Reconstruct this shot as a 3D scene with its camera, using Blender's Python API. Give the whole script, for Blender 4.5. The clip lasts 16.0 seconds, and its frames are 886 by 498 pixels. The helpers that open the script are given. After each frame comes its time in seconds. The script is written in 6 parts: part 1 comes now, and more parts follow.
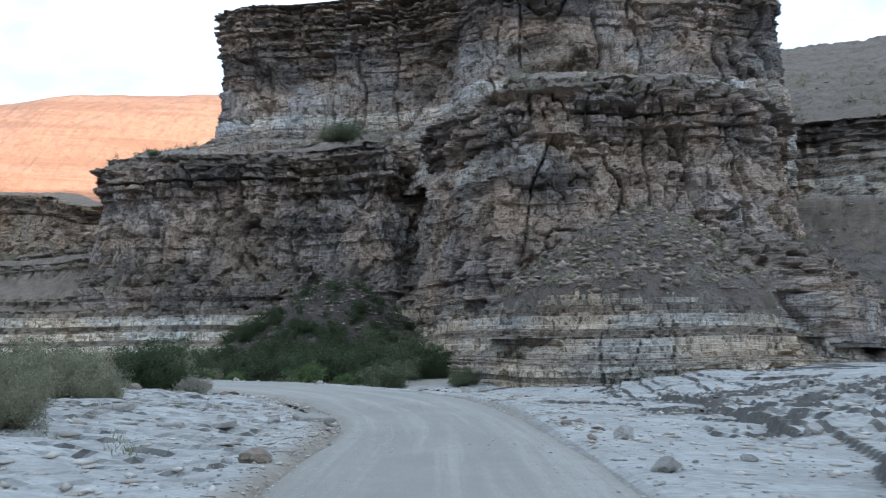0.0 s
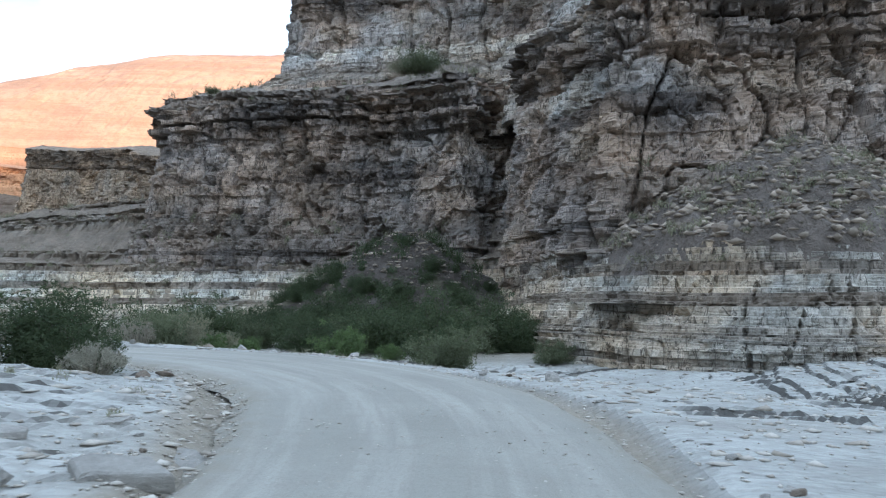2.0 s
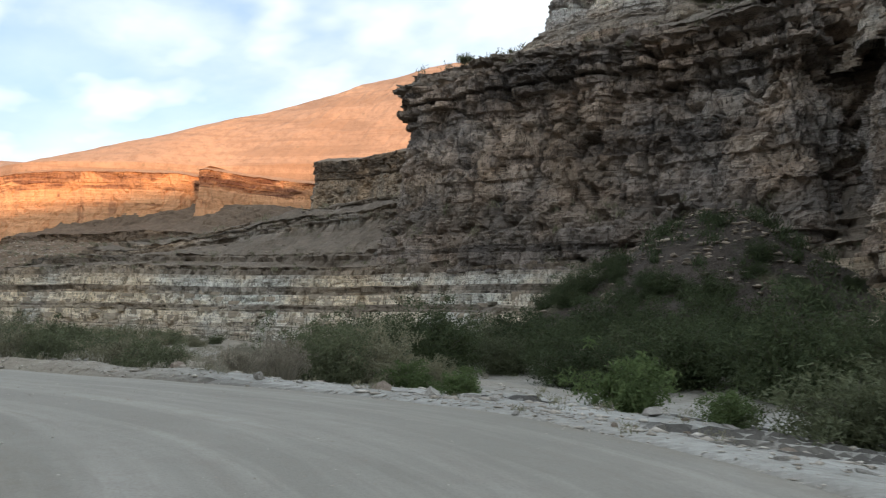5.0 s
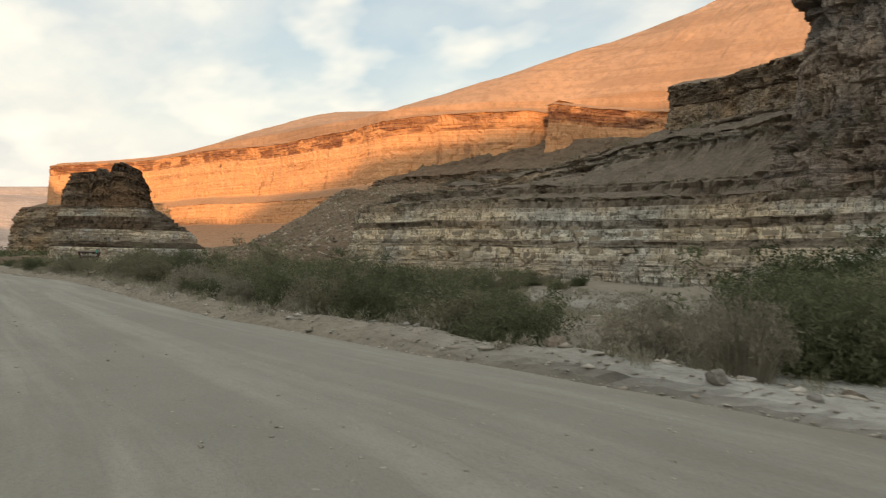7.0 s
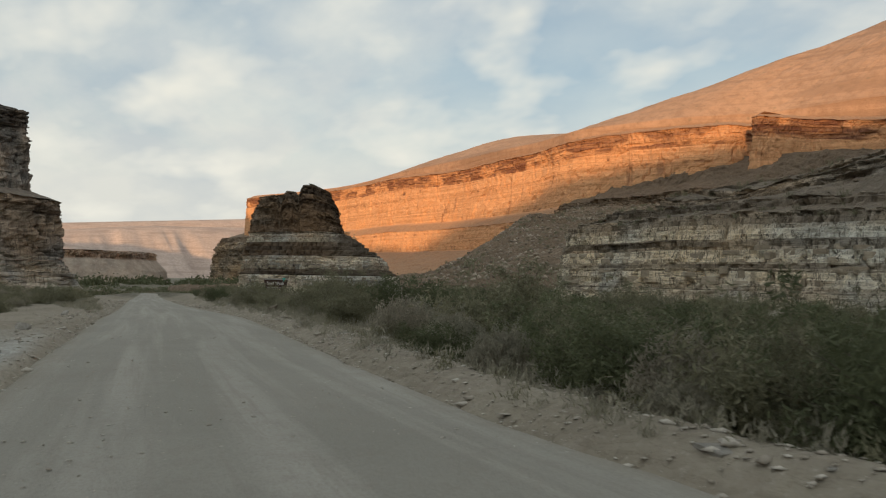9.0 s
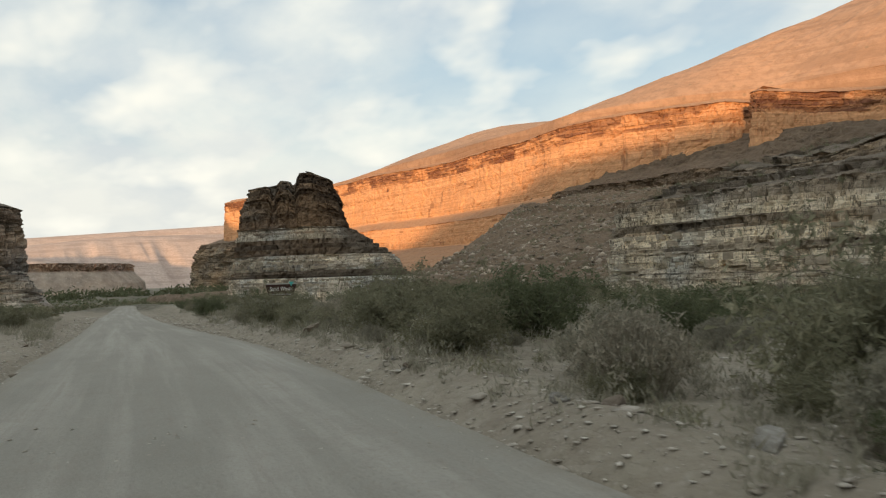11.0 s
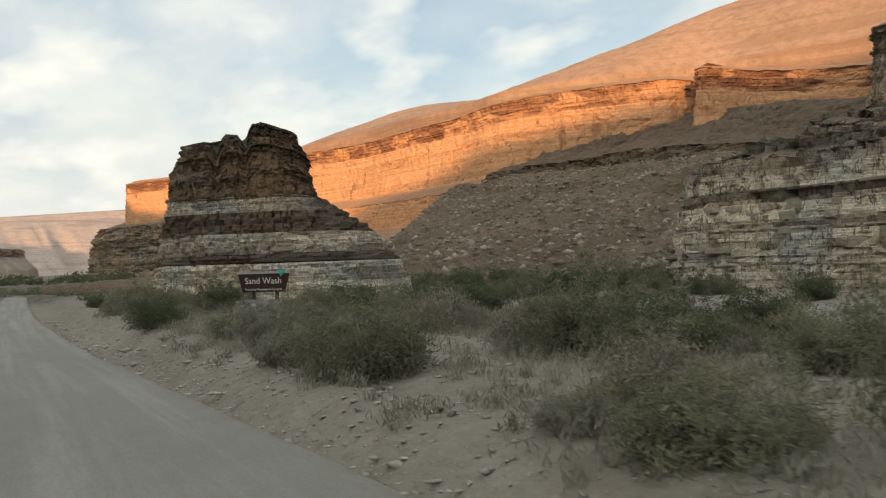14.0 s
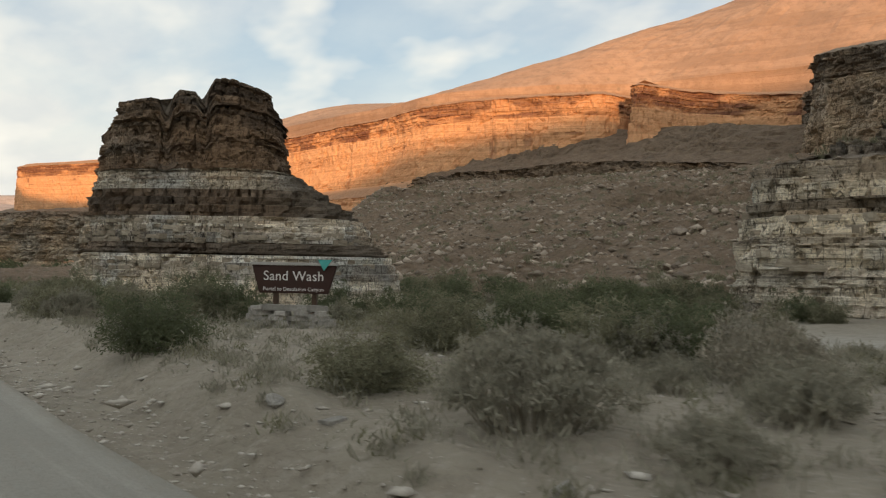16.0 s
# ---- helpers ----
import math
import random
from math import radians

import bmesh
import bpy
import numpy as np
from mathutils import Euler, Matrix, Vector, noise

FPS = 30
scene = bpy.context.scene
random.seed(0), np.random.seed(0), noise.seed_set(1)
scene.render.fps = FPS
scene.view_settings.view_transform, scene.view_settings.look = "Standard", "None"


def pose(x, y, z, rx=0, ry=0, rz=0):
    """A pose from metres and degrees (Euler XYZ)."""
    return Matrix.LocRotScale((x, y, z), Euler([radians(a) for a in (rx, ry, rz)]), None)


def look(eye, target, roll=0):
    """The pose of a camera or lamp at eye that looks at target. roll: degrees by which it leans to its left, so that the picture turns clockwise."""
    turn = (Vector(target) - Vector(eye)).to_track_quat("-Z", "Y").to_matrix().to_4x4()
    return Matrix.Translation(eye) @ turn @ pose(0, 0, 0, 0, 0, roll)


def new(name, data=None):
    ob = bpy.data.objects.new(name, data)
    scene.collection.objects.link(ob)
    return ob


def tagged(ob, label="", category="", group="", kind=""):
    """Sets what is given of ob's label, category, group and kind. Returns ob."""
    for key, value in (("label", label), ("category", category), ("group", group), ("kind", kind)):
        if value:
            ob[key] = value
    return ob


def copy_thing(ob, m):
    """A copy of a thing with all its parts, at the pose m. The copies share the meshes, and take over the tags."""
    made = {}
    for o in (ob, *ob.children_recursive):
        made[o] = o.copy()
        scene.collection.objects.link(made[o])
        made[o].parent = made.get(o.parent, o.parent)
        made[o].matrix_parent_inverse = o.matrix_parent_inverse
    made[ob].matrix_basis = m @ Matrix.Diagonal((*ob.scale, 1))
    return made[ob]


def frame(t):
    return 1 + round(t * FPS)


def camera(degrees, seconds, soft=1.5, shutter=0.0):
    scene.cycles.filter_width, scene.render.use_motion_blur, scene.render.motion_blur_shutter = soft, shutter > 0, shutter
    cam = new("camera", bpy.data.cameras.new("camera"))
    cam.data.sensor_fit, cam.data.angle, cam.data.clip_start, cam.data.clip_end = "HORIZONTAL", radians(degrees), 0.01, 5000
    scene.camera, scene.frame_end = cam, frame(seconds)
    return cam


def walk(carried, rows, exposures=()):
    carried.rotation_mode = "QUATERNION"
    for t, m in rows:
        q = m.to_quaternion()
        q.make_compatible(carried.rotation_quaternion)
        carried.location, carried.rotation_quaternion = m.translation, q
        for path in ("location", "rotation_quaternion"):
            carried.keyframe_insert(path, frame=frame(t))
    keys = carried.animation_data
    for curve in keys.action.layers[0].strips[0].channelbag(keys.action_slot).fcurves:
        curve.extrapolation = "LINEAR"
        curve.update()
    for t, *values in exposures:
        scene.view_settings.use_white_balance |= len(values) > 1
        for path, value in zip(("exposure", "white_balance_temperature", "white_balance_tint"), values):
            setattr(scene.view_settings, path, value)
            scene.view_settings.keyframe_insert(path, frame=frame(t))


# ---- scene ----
cam = camera(55.1, 16.0, soft=1.15, shutter=0.2)
METRES, EYE, TILT, LEAN, TURN = 90.0, 1.55, 7.1, 0.37, 0.0
ROWS = [
    (0.0, 0.0, 0.0, 0.0, -0.0, 0.0, -0.0),
    (0.5, 0.0013, 0.0395, -0.0055, 4.25, 0.21, -0.25),
    (1.0, 0.0043, 0.072, -0.0098, 5.44, -0.33, 0.95),
    (1.5, 0.0061, 0.1054, -0.0142, 5.63, -0.93, -0.02),
    (2.0, 0.0067, 0.1403, -0.0184, 6.62, -2.13, -0.73),
    (2.5, 0.006, 0.1737, -0.0224, 9.65, -2.09, -0.17),
    (3.0, 0.0035, 0.2075, -0.0266, 13.35, -1.97, -0.03),
    (3.5, -0.0008, 0.237, -0.0302, 17.19, -2.94, 0.93),
    (4.0, -0.0095, 0.2658, -0.0331, 19.14, -1.08, 1.09),
    (6.5, -0.0881, 0.3795, -0.0447, 42.53, -4.54, 3.57),
    (7.0, -0.1107, 0.3945, -0.0469, 48.72, -4.63, 3.99),
    (7.5, -0.1352, 0.4072, -0.0485, 53.48, -3.12, 2.55),
    (8.0, -0.1616, 0.4177, -0.0501, 57.52, -1.9, 3.2),
    (8.5, -0.1923, 0.428, -0.0518, 60.25, -1.82, 4.24),
    (11.0, -0.3497, 0.4629, -0.0581, 59.16, -2.23, 7.79),
    (11.5, -0.3811, 0.4681, -0.0587, 59.4, -2.18, 6.5),
    (12.0, -0.4149, 0.4754, -0.0594, 59.2, -2.11, 6.7),
    (12.5, -0.4477, 0.4825, -0.0599, 58.11, -2.3, 6.42),
    (13.0, -0.4786, 0.4886, -0.061, 57.03, -3.05, 6.67),
    (13.5, -0.5083, 0.4942, -0.0618, 55.83, -3.3, 7.21),
    (14.0, -0.5379, 0.4998, -0.0627, 52.91, -4.04, 7.5),
    (14.5, -0.5688, 0.5065, -0.064, 49.13, -4.84, 7.71),
    (15.0, -0.5989, 0.5121, -0.0654, 47.41, -4.57, 7.01),
    (15.5, -0.6289, 0.517, -0.067, 46.71, -4.68, 5.27),
    (16.0, -0.6577, 0.5199, -0.0691, 46.58, -4.1, 3.94),
]
walk(cam, [(t, pose(0, 0, EYE, TILT, LEAN, TURN) @ pose(METRES * x, METRES * y, METRES * z, 90 + pitch, roll, yaw)) for t, x, y, z, yaw, pitch, roll in ROWS],
     exposures=[(0.0, 0.80, 4960, 4), (1.0, 0.92, 4940, 3), (2.0, 1.06, 4920, 2), (3.5, 1.08, 4920, 3), (4.2, 0.78, 4920, 5), (5.0, 0.4, 5800, 4), (6.3, -0.10, 6850, 3), (7.0, 0.08, 6850, 3), (7.5, -0.1, 6700, 2), (8.0, -0.42, 6350, 1), (8.5, -0.4, 6350, 1), (10.8, -0.06, 6350, 1), (11.9, -0.06, 6350, 1), (12.5, -0.34, 6350, 1), (13.5, -0.16, 6350, 1), (14.5, 0.06, 6350, 2), (15.3, 0.06, 6400, 3), (16.0, -0.08, 6400, 3)])

# ---- light: low evening sun that only reaches the far mesa, and a cloudy sky ----
SUN_ELEV, SUN_AZ = 6.0, 132.0
world = bpy.data.worlds.new("evening_sky")
scene.world = world
world.use_nodes = True
wn, wl = world.node_tree.nodes, world.node_tree.links
wn.clear()


def wnode(kind, **values):
    n = wn.new(kind)
    for k, v in values.items():
        n.inputs[k].default_value = v
    return n


sky = wn.new("ShaderNodeTexSky")
sky.sky_type, sky.sun_disc = "NISHITA", False
sky.sun_elevation, sky.sun_rotation = radians(SUN_ELEV + 6), radians(SUN_AZ)
sky.air_density, sky.dust_density, sky.ozone_density = 1.0, 1.2, 1.5
coord = wn.new("ShaderNodeTexCoord")
sep = wn.new("ShaderNodeSeparateXYZ")
wl.new(coord.outputs["Generated"], sep.inputs[0])
up = wn.new("ShaderNodeMath")
up.operation = "MAXIMUM"
up.inputs[1].default_value = 0.0
wl.new(sep.outputs["Z"], up.inputs[0])
den = wn.new("ShaderNodeMath")
den.operation = "ADD"
den.inputs[1].default_value = 0.30
wl.new(up.outputs[0], den.inputs[0])
flat = wn.new("ShaderNodeVectorMath")
flat.operation = "DIVIDE"
comb = wn.new("ShaderNodeCombineXYZ")
for k in range(3):
    wl.new(den.outputs[0], comb.inputs[k])
wl.new(coord.outputs["Generated"], flat.inputs[0])
wl.new(comb.outputs[0], flat.inputs[1])
cloud = wnode("ShaderNodeTexNoise", Scale=1.5, Detail=6.0, Roughness=0.5, Distortion=0.3)
stretch = wn.new("ShaderNodeMapping")
stretch.inputs["Scale"].default_value = (1.0, 1.3, 1.0)
stretch.inputs["Rotation"].default_value = (0, 0, radians(25))
stretch.inputs["Location"].default_value = (0.6, 0.35, 0)
wl.new(flat.outputs[0], stretch.inputs[0])
wl.new(stretch.outputs[0], cloud.inputs["Vector"])
cover = wn.new("ShaderNodeValToRGB")
cover.color_ramp.elements[0].position, cover.color_ramp.elements[1].position = 0.38, 0.60
cover.color_ramp.elements[0].color, cover.color_ramp.elements[1].color = (0.45, 0.45, 0.45, 1), (0.97, 0.97, 0.97, 1)
wl.new(cloud.outputs["Fac"], cover.inputs[0])
puff = wnode("ShaderNodeTexNoise", Scale=2.6, Detail=5.0, Roughness=0.5)
wl.new(stretch.outputs[0], puff.inputs["Vector"])
tint = wn.new("ShaderNodeValToRGB")
tint.color_ramp.elements[0].position, tint.color_ramp.elements[1].position = 0.34, 0.62
tint.color_ramp.elements[0].color, tint.color_ramp.elements[1].color = (0.56, 0.60, 0.67, 1), (0.90, 0.85, 0.80, 1)
wl.new(puff.outputs["Fac"], tint.inputs[0])
low = wn.new("ShaderNodeMapRange")
low.inputs["From Min"].default_value, low.inputs["From Max"].default_value = 0.02, 0.34
low.inputs["To Min"].default_value, low.inputs["To Max"].default_value = 0.75, 0.0
wl.new(up.outputs[0], low.inputs["Value"])
glow = wn.new("ShaderNodeMix")
glow.data_type = "RGBA"
glow.inputs["B"].default_value = (0.80, 0.745, 0.70, 1)
wl.new(low.outputs[0], glow.inputs["Factor"])
wl.new(tint.outputs[0], glow.inputs["A"])
blue = wn.new("ShaderNodeVectorMath")
blue.operation = "SCALE"
blue.inputs["Scale"].default_value = 0.12
wl.new(sky.outputs[0], blue.inputs[0])
both = wn.new("ShaderNodeMix")
both.data_type = "RGBA"
full = wn.new("ShaderNodeMath")
full.operation = "MAXIMUM"
wide = wn.new("ShaderNodeMath")
wide.operation = "MULTIPLY"
wide.inputs[1].default_value = 1.8
wl.new(low.outputs[0], wide.inputs[0])
wl.new(cover.outputs[0], full.inputs[0])
wl.new(wide.outputs[0], full.inputs[1])
small = wnode("ShaderNodeTexNoise", Scale=4.2, Detail=3.0, Roughness=0.45)
wl.new(stretch.outputs[0], small.inputs["Vector"])
spots = wn.new("ShaderNodeValToRGB")
spots.color_ramp.elements[0].position, spots.color_ramp.elements[1].position = 0.52, 0.76
spots.color_ramp.elements[1].color = (0.9, 0.9, 0.9, 1)
wl.new(small.outputs["Fac"], spots.inputs[0])
tops = wn.new("ShaderNodeMix")
tops.data_type = "RGBA"
tops.inputs["B"].default_value = (0.98, 0.90, 0.82, 1)
wl.new(spots.outputs[0], tops.inputs["Factor"])
wl.new(full.outputs[0], both.inputs["Factor"])
wl.new(blue.outputs[0], both.inputs["A"])
wl.new(glow.outputs["Result"], both.inputs["B"])
toward = wn.new("ShaderNodeMapRange")  # brighter sky added on the sun's side, swung to fill the facing cliffs
toward.inputs["From Min"].default_value, toward.inputs["From Max"].default_value = -0.1, -1.0
toward.inputs["To Min"].default_value, toward.inputs["To Max"].default_value = 1.0, 1.75
facing = wn.new("ShaderNodeVectorMath")
facing.operation = "DOT_PRODUCT"
facing.inputs[1].default_value = (-0.34, 0.94, 0)
wl.new(coord.outputs["Generated"], facing.inputs[0])
wl.new(facing.outputs["Value"], toward.inputs["Value"])
bright = wn.new("ShaderNodeVectorMath")
bright.operation = "SCALE"
wl.new(both.outputs["Result"], tops.inputs["A"])
wl.new(tops.outputs["Result"], bright.inputs[0])
wl.new(toward.outputs[0], bright.inputs["Scale"])
back = wn.new("ShaderNodeBackground")
back.inputs["Strength"].default_value = 1.15
wl.new(bright.outputs[0], back.inputs["Color"])
wout = wn.new("ShaderNodeOutputWorld")
wl.new(back.outputs[0], wout.inputs[0])

sun = new("sun", bpy.data.lights.new("sun", "SUN"))
sun.data.energy, sun.data.angle, sun.data.color = 5.0, radians(0.6), (1.0, 0.55, 0.27)
sun.matrix_world = look((math.sin(radians(SUN_AZ)) * 50, math.cos(radians(SUN_AZ)) * 50, 50 * math.tan(radians(SUN_ELEV))), (0, 0, 0))


# ---- noise on arrays ----
def hsh(ix, iy, seed=0):
    """A number from 0 to 1 for each pair of whole numbers."""
    a = (np.asarray(ix).astype(np.int64) * 374761393 + np.asarray(iy).astype(np.int64) * 668265263 + seed * 974634541) & 0xFFFFFFFF
    a = ((a ^ (a >> 13)) * 1274126177) & 0xFFFFFFFF
    a = ((a ^ (a >> 15)) * 2246822519) & 0xFFFFFFFF
    return ((a ^ (a >> 16)) & 0xFFFFFF) / float(0xFFFFFF)


def vn(x, y, seed=0):
    """Smooth value noise, 0 to 1."""
    x, y = np.broadcast_arrays(np.asarray(x, float), np.asarray(y, float))
    ix, iy = np.floor(x), np.floor(y)
    fx, fy = x - ix, y - iy
    fx, fy = fx * fx * (3 - 2 * fx), fy * fy * (3 - 2 * fy)
    a = hsh(ix, iy, seed) * (1 - fx) + hsh(ix + 1, iy, seed) * fx
    b = hsh(ix, iy + 1, seed) * (1 - fx) + hsh(ix + 1, iy + 1, seed) * fx
    return a * (1 - fy) + b * fy


def fbm(x, y, octaves=4, seed=0, gain=0.5):
    total, amp, norm = 0.0, 1.0, 0.0
    for k in range(octaves):
        total, norm = total + amp * vn(np.asarray(x) * 2 ** k, np.asarray(y) * 2 ** k, seed + 17 * k), norm + amp
        amp *= gain
    return total / norm


def smooth(a, b, x):
    t = np.clip((np.asarray(x, float) - a) / (b - a), 0, 1)
    return t * t * (3 - 2 * t)


def grid_mesh(name, co, closed=False, shade=False, mats=(), attrs=None, mat_index=None):
    """A mesh from an array of rows x columns x 3, with float attributes per point."""
    n, m = co.shape[:2]
    i = np.arange(n * m).reshape(n, m)
    if closed:
        i = np.concatenate([i, i[:, :1]], 1)
    quads = np.stack([i[:-1, :-1], i[:-1, 1:], i[1:, 1:], i[1:, :-1]], -1).reshape(-1, 4)
    me = bpy.data.meshes.new(name)
    me.vertices.add(n * m)
    me.vertices.foreach_set("co", co.reshape(-1).astype(np.float32))
    me.loops.add(quads.size)
    me.loops.foreach_set("vertex_index", quads.reshape(-1).astype(np.int32))
    me.polygons.add(len(quads))
    me.polygons.foreach_set("loop_start", np.arange(0, quads.size, 4, dtype=np.int32))
    me.polygons.foreach_set("loop_total", np.full(len(quads), 4, np.int32))
    me.polygons.foreach_set("use_smooth", np.full(len(quads), shade))
    for key, values in (attrs or {}).items():
        at = me.attributes.new(key, "FLOAT", "POINT")
        at.data.foreach_set("value", np.broadcast_to(values, (n, m)).reshape(-1).astype(np.float32))
    for m_ in mats:
        me.materials.append(m_)
    me.update(calc_edges=True)
    return me


def soup(name, verts, faces, mats=(), shade=False):
    me = bpy.data.meshes.new(name)
    me.from_pydata([tuple(v) for v in verts], [], [tuple(int(k) for k in f) for f in faces])
    for m_ in mats:
        me.materials.append(m_)
    if shade:
        me.polygons.foreach_set("use_smooth", np.full(len(me.polygons), True))
    me.update()
    return me


def part(name, data, parent, label="", at=None):
    """A mesh object under a thing or a part."""
    ob = new(name, data)
    ob.parent = parent
    if at is not None:
        ob.matrix_basis = at
    return tagged(ob, label)


# ---- materials ----
class Mat:
    """A small writer of node materials."""

    def __init__(self, name, rough=0.9):
        self.m = bpy.data.materials.new(name)
        self.m.use_nodes = True
        self.n, self.l = self.m.node_tree.nodes, self.m.node_tree.links
        self.b = self.n["Principled BSDF"]
        self.b.inputs["Roughness"].default_value = rough
        self.b.inputs["Specular IOR Level"].default_value = 0.25
        self.pos = self.n.new("ShaderNodeNewGeometry").outputs["Position"]
        self.obj = self.n.new("ShaderNodeTexCoord").outputs["Object"]

    def scaled(self, v, s):
        n = self.n.new("ShaderNodeMapping")
        n.inputs["Scale"].default_value = s
        self.l.new(v, n.inputs[0])
        return n.outputs[0]

    def noise(self, scale, detail=4, rough=0.55, vec=None, warp=0.0):
        n = self.n.new("ShaderNodeTexNoise")
        n.inputs["Scale"].default_value, n.inputs["Detail"].default_value = scale, detail
        n.inputs["Roughness"].default_value, n.inputs["Distortion"].default_value = rough, warp
        self.l.new(vec or self.pos, n.inputs["Vector"])
        return n.outputs["Fac"]

    def cells(self, scale, vec=None, feature="F1", out="Distance"):
        n = self.n.new("ShaderNodeTexVoronoi")
        n.feature = feature
        n.inputs["Scale"].default_value = scale
        self.l.new(vec or self.pos, n.inputs["Vector"])
        return n.outputs[out]

    def attr(self, name):
        n = self.n.new("ShaderNodeAttribute")
        n.attribute_name = name
        return n.outputs["Fac"]

    def random(self):
        return self.n.new("ShaderNodeObjectInfo").outputs["Random"]

    def island(self):
        return self.n.new("ShaderNodeNewGeometry").outputs["Random Per Island"]

    def ramp(self, fac, *stops):
        n = self.n.new("ShaderNodeValToRGB")
        e = n.color_ramp.elements
        while len(e) < len(stops):
            e.new(0.5)
        for k, (p, c) in enumerate(stops):
            e[k].position = p
            e[k].color = (c, c, c, 1) if isinstance(c, (int, float)) else (*c, 1)
        self.l.new(fac, n.inputs[0])
        return n.outputs[0]

    def mix(self, fac, a, b, mode="MIX"):
        n = self.n.new("ShaderNodeMix")
        n.data_type, n.blend_type = "RGBA", mode
        for key, v in (("Factor", fac), ("A", a), ("B", b)):
            if isinstance(v, (int, float)):
                n.inputs[key].default_value = v if key == "Factor" else (v, v, v, 1)
            elif isinstance(v, tuple):
                n.inputs[key].default_value = (*v, 1)
            else:
                self.l.new(v, n.inputs[key])
        return n.outputs["Result"]

    def math(self, op, a, b=0.0):
        n = self.n.new("ShaderNodeMath")
        n.operation = op
        for k, v in enumerate((a, b)):
            if isinstance(v, (int, float)):
                n.inputs[k].default_value = v
            else:
                self.l.new(v, n.inputs[k])
        return n.outputs[0]

    def done(self, colour, bump=None, dist=0.05, strength=0.8):
        if isinstance(colour, tuple):
            self.b.inputs["Base Color"].default_value = (*colour, 1)
        else:
            self.l.new(colour, self.b.inputs["Base Color"])
        if bump is not None:
            n = self.n.new("ShaderNodeBump")
            n.inputs["Distance"].default_value, n.inputs["Strength"].default_value = dist, strength
            self.l.new(bump, n.inputs["Height"])
            self.l.new(n.outputs[0], self.b.inputs["Normal"])
        return self.m


def strata_material(name, dark, mid, pale, soil, grain=1.0, stain=0.55, cracks=0.8):
    """Bedded rock: tone and pale come with the beds of the mesh, soil lies on its slopes."""
    m = Mat(name, 0.92)
    tone, pal, slope = m.attr("tone"), m.attr("pale"), m.attr("soil")
    fine = m.noise(7.0 / grain, 6, 0.65)
    streak = m.noise(1.1 / grain, 5, 0.6, m.scaled(m.pos, (1, 1, 0.22)), 0.6)
    beds = m.noise(1.0 / grain, 5, 0.6, m.scaled(m.pos, (0.25, 0.25, 5.0)), 0.25)
    rock = m.mix(m.ramp(tone, (0.2, 0.0), (0.75, 1.0)), dark, mid)
    rock = m.mix(pal, rock, pale)
    rock = m.mix(m.math("MULTIPLY", m.ramp(streak, (0.50, 0.0), (0.68, 1.0)), stain), rock, tuple(0.55 * c for c in dark))
    rock = m.mix(m.math("MULTIPLY", m.ramp(beds, (0.36, 1.0), (0.46, 0.0)), 0.45), rock, tuple(0.6 * c for c in mid))
    rock = m.mix(m.ramp(fine, (0.36, 0.6), (0.50, 0.0)), rock, tuple(0.5 * c for c in mid))
    laminae = m.noise(1.2 / grain, 6, 0.7, m.scaled(m.pos, (0.45, 0.45, 8.0)), 0.3)
    rock = m.mix(m.math("MULTIPLY", m.ramp(laminae, (0.39, 0.65), (0.46, 0.0)), m.ramp(m.noise(0.4 / grain, 3, 0.6), (0.42, 0.05), (0.58, 1.0))), rock, tuple(0.5 * c for c in dark))
    chips = m.noise(2.6 / grain, 5, 0.75, m.scaled(m.pos, (1.3, 1.3, 0.8)))
    rock = m.mix(m.ramp(chips, (0.56, 0.0), (0.66, 0.5)), rock, m.mix(1.0, rock, (1.45, 1.42, 1.36), "MULTIPLY"))
    rock = m.mix(m.ramp(chips, (0.34, 0.6), (0.43, 0.0)), rock, m.mix(1.0, rock, (0.42, 0.41, 0.40), "MULTIPLY"))
    upright = m.noise(0.9 / grain, 4, 0.6, m.scaled(m.pos, (1.4, 1.4, 0.28)), 0.8)
    rock = m.mix(m.ramp(m.math("ABSOLUTE", m.math("SUBTRACT", upright, 0.5)), (0.004, cracks), (0.018, 0.0)), rock, tuple(0.5 * c for c in dark))
    seams = m.cells(1.0 / grain, m.scaled(m.pos, (1.0, 1.0, 0.6)), "DISTANCE_TO_EDGE")
    rock = m.mix(m.math("MULTIPLY", m.ramp(seams, (0.0, 1.0), (0.04, 0.0)), m.ramp(streak, (0.45, 0.0), (0.65, 0.4))), rock, tuple(0.5 * c for c in dark))
    patch = m.noise(0.16 / grain, 4, 0.55)
    rock = m.mix(m.ramp(patch, (0.40, 0.0), (0.62, 0.75)), rock, m.mix(1.0, rock, (1.12, 0.98, 0.80), "MULTIPLY"))
    rock = m.mix(m.ramp(patch, (0.36, 0.7), (0.48, 0.0)), rock, m.mix(1.0, rock, (0.82, 0.86, 0.90), "MULTIPLY"))
    dirt = m.mix(m.ramp(m.noise(0.9 / grain, 6, 0.7), (0.35, 0.0), (0.7, 1.0)), soil, tuple(0.55 * c for c in soil))
    pebble = m.cells(2.2 / grain)
    dirt = m.mix(m.ramp(pebble, (0.05, 0.6), (0.3, 0.0)), dirt, tuple(min(1.25 * c, 1) for c in soil))
    colour = m.mix(slope, rock, dirt)
    height = m.math("ADD", m.math("ADD", m.math("MULTIPLY", fine, 0.7), m.math("MULTIPLY", chips, 1.3)), m.math("ADD", m.math("MULTIPLY", beds, 0.9), m.math("MULTIPLY", laminae, 1.0)))
    return m.done(colour, height, 0.20 * grain, 0.85)


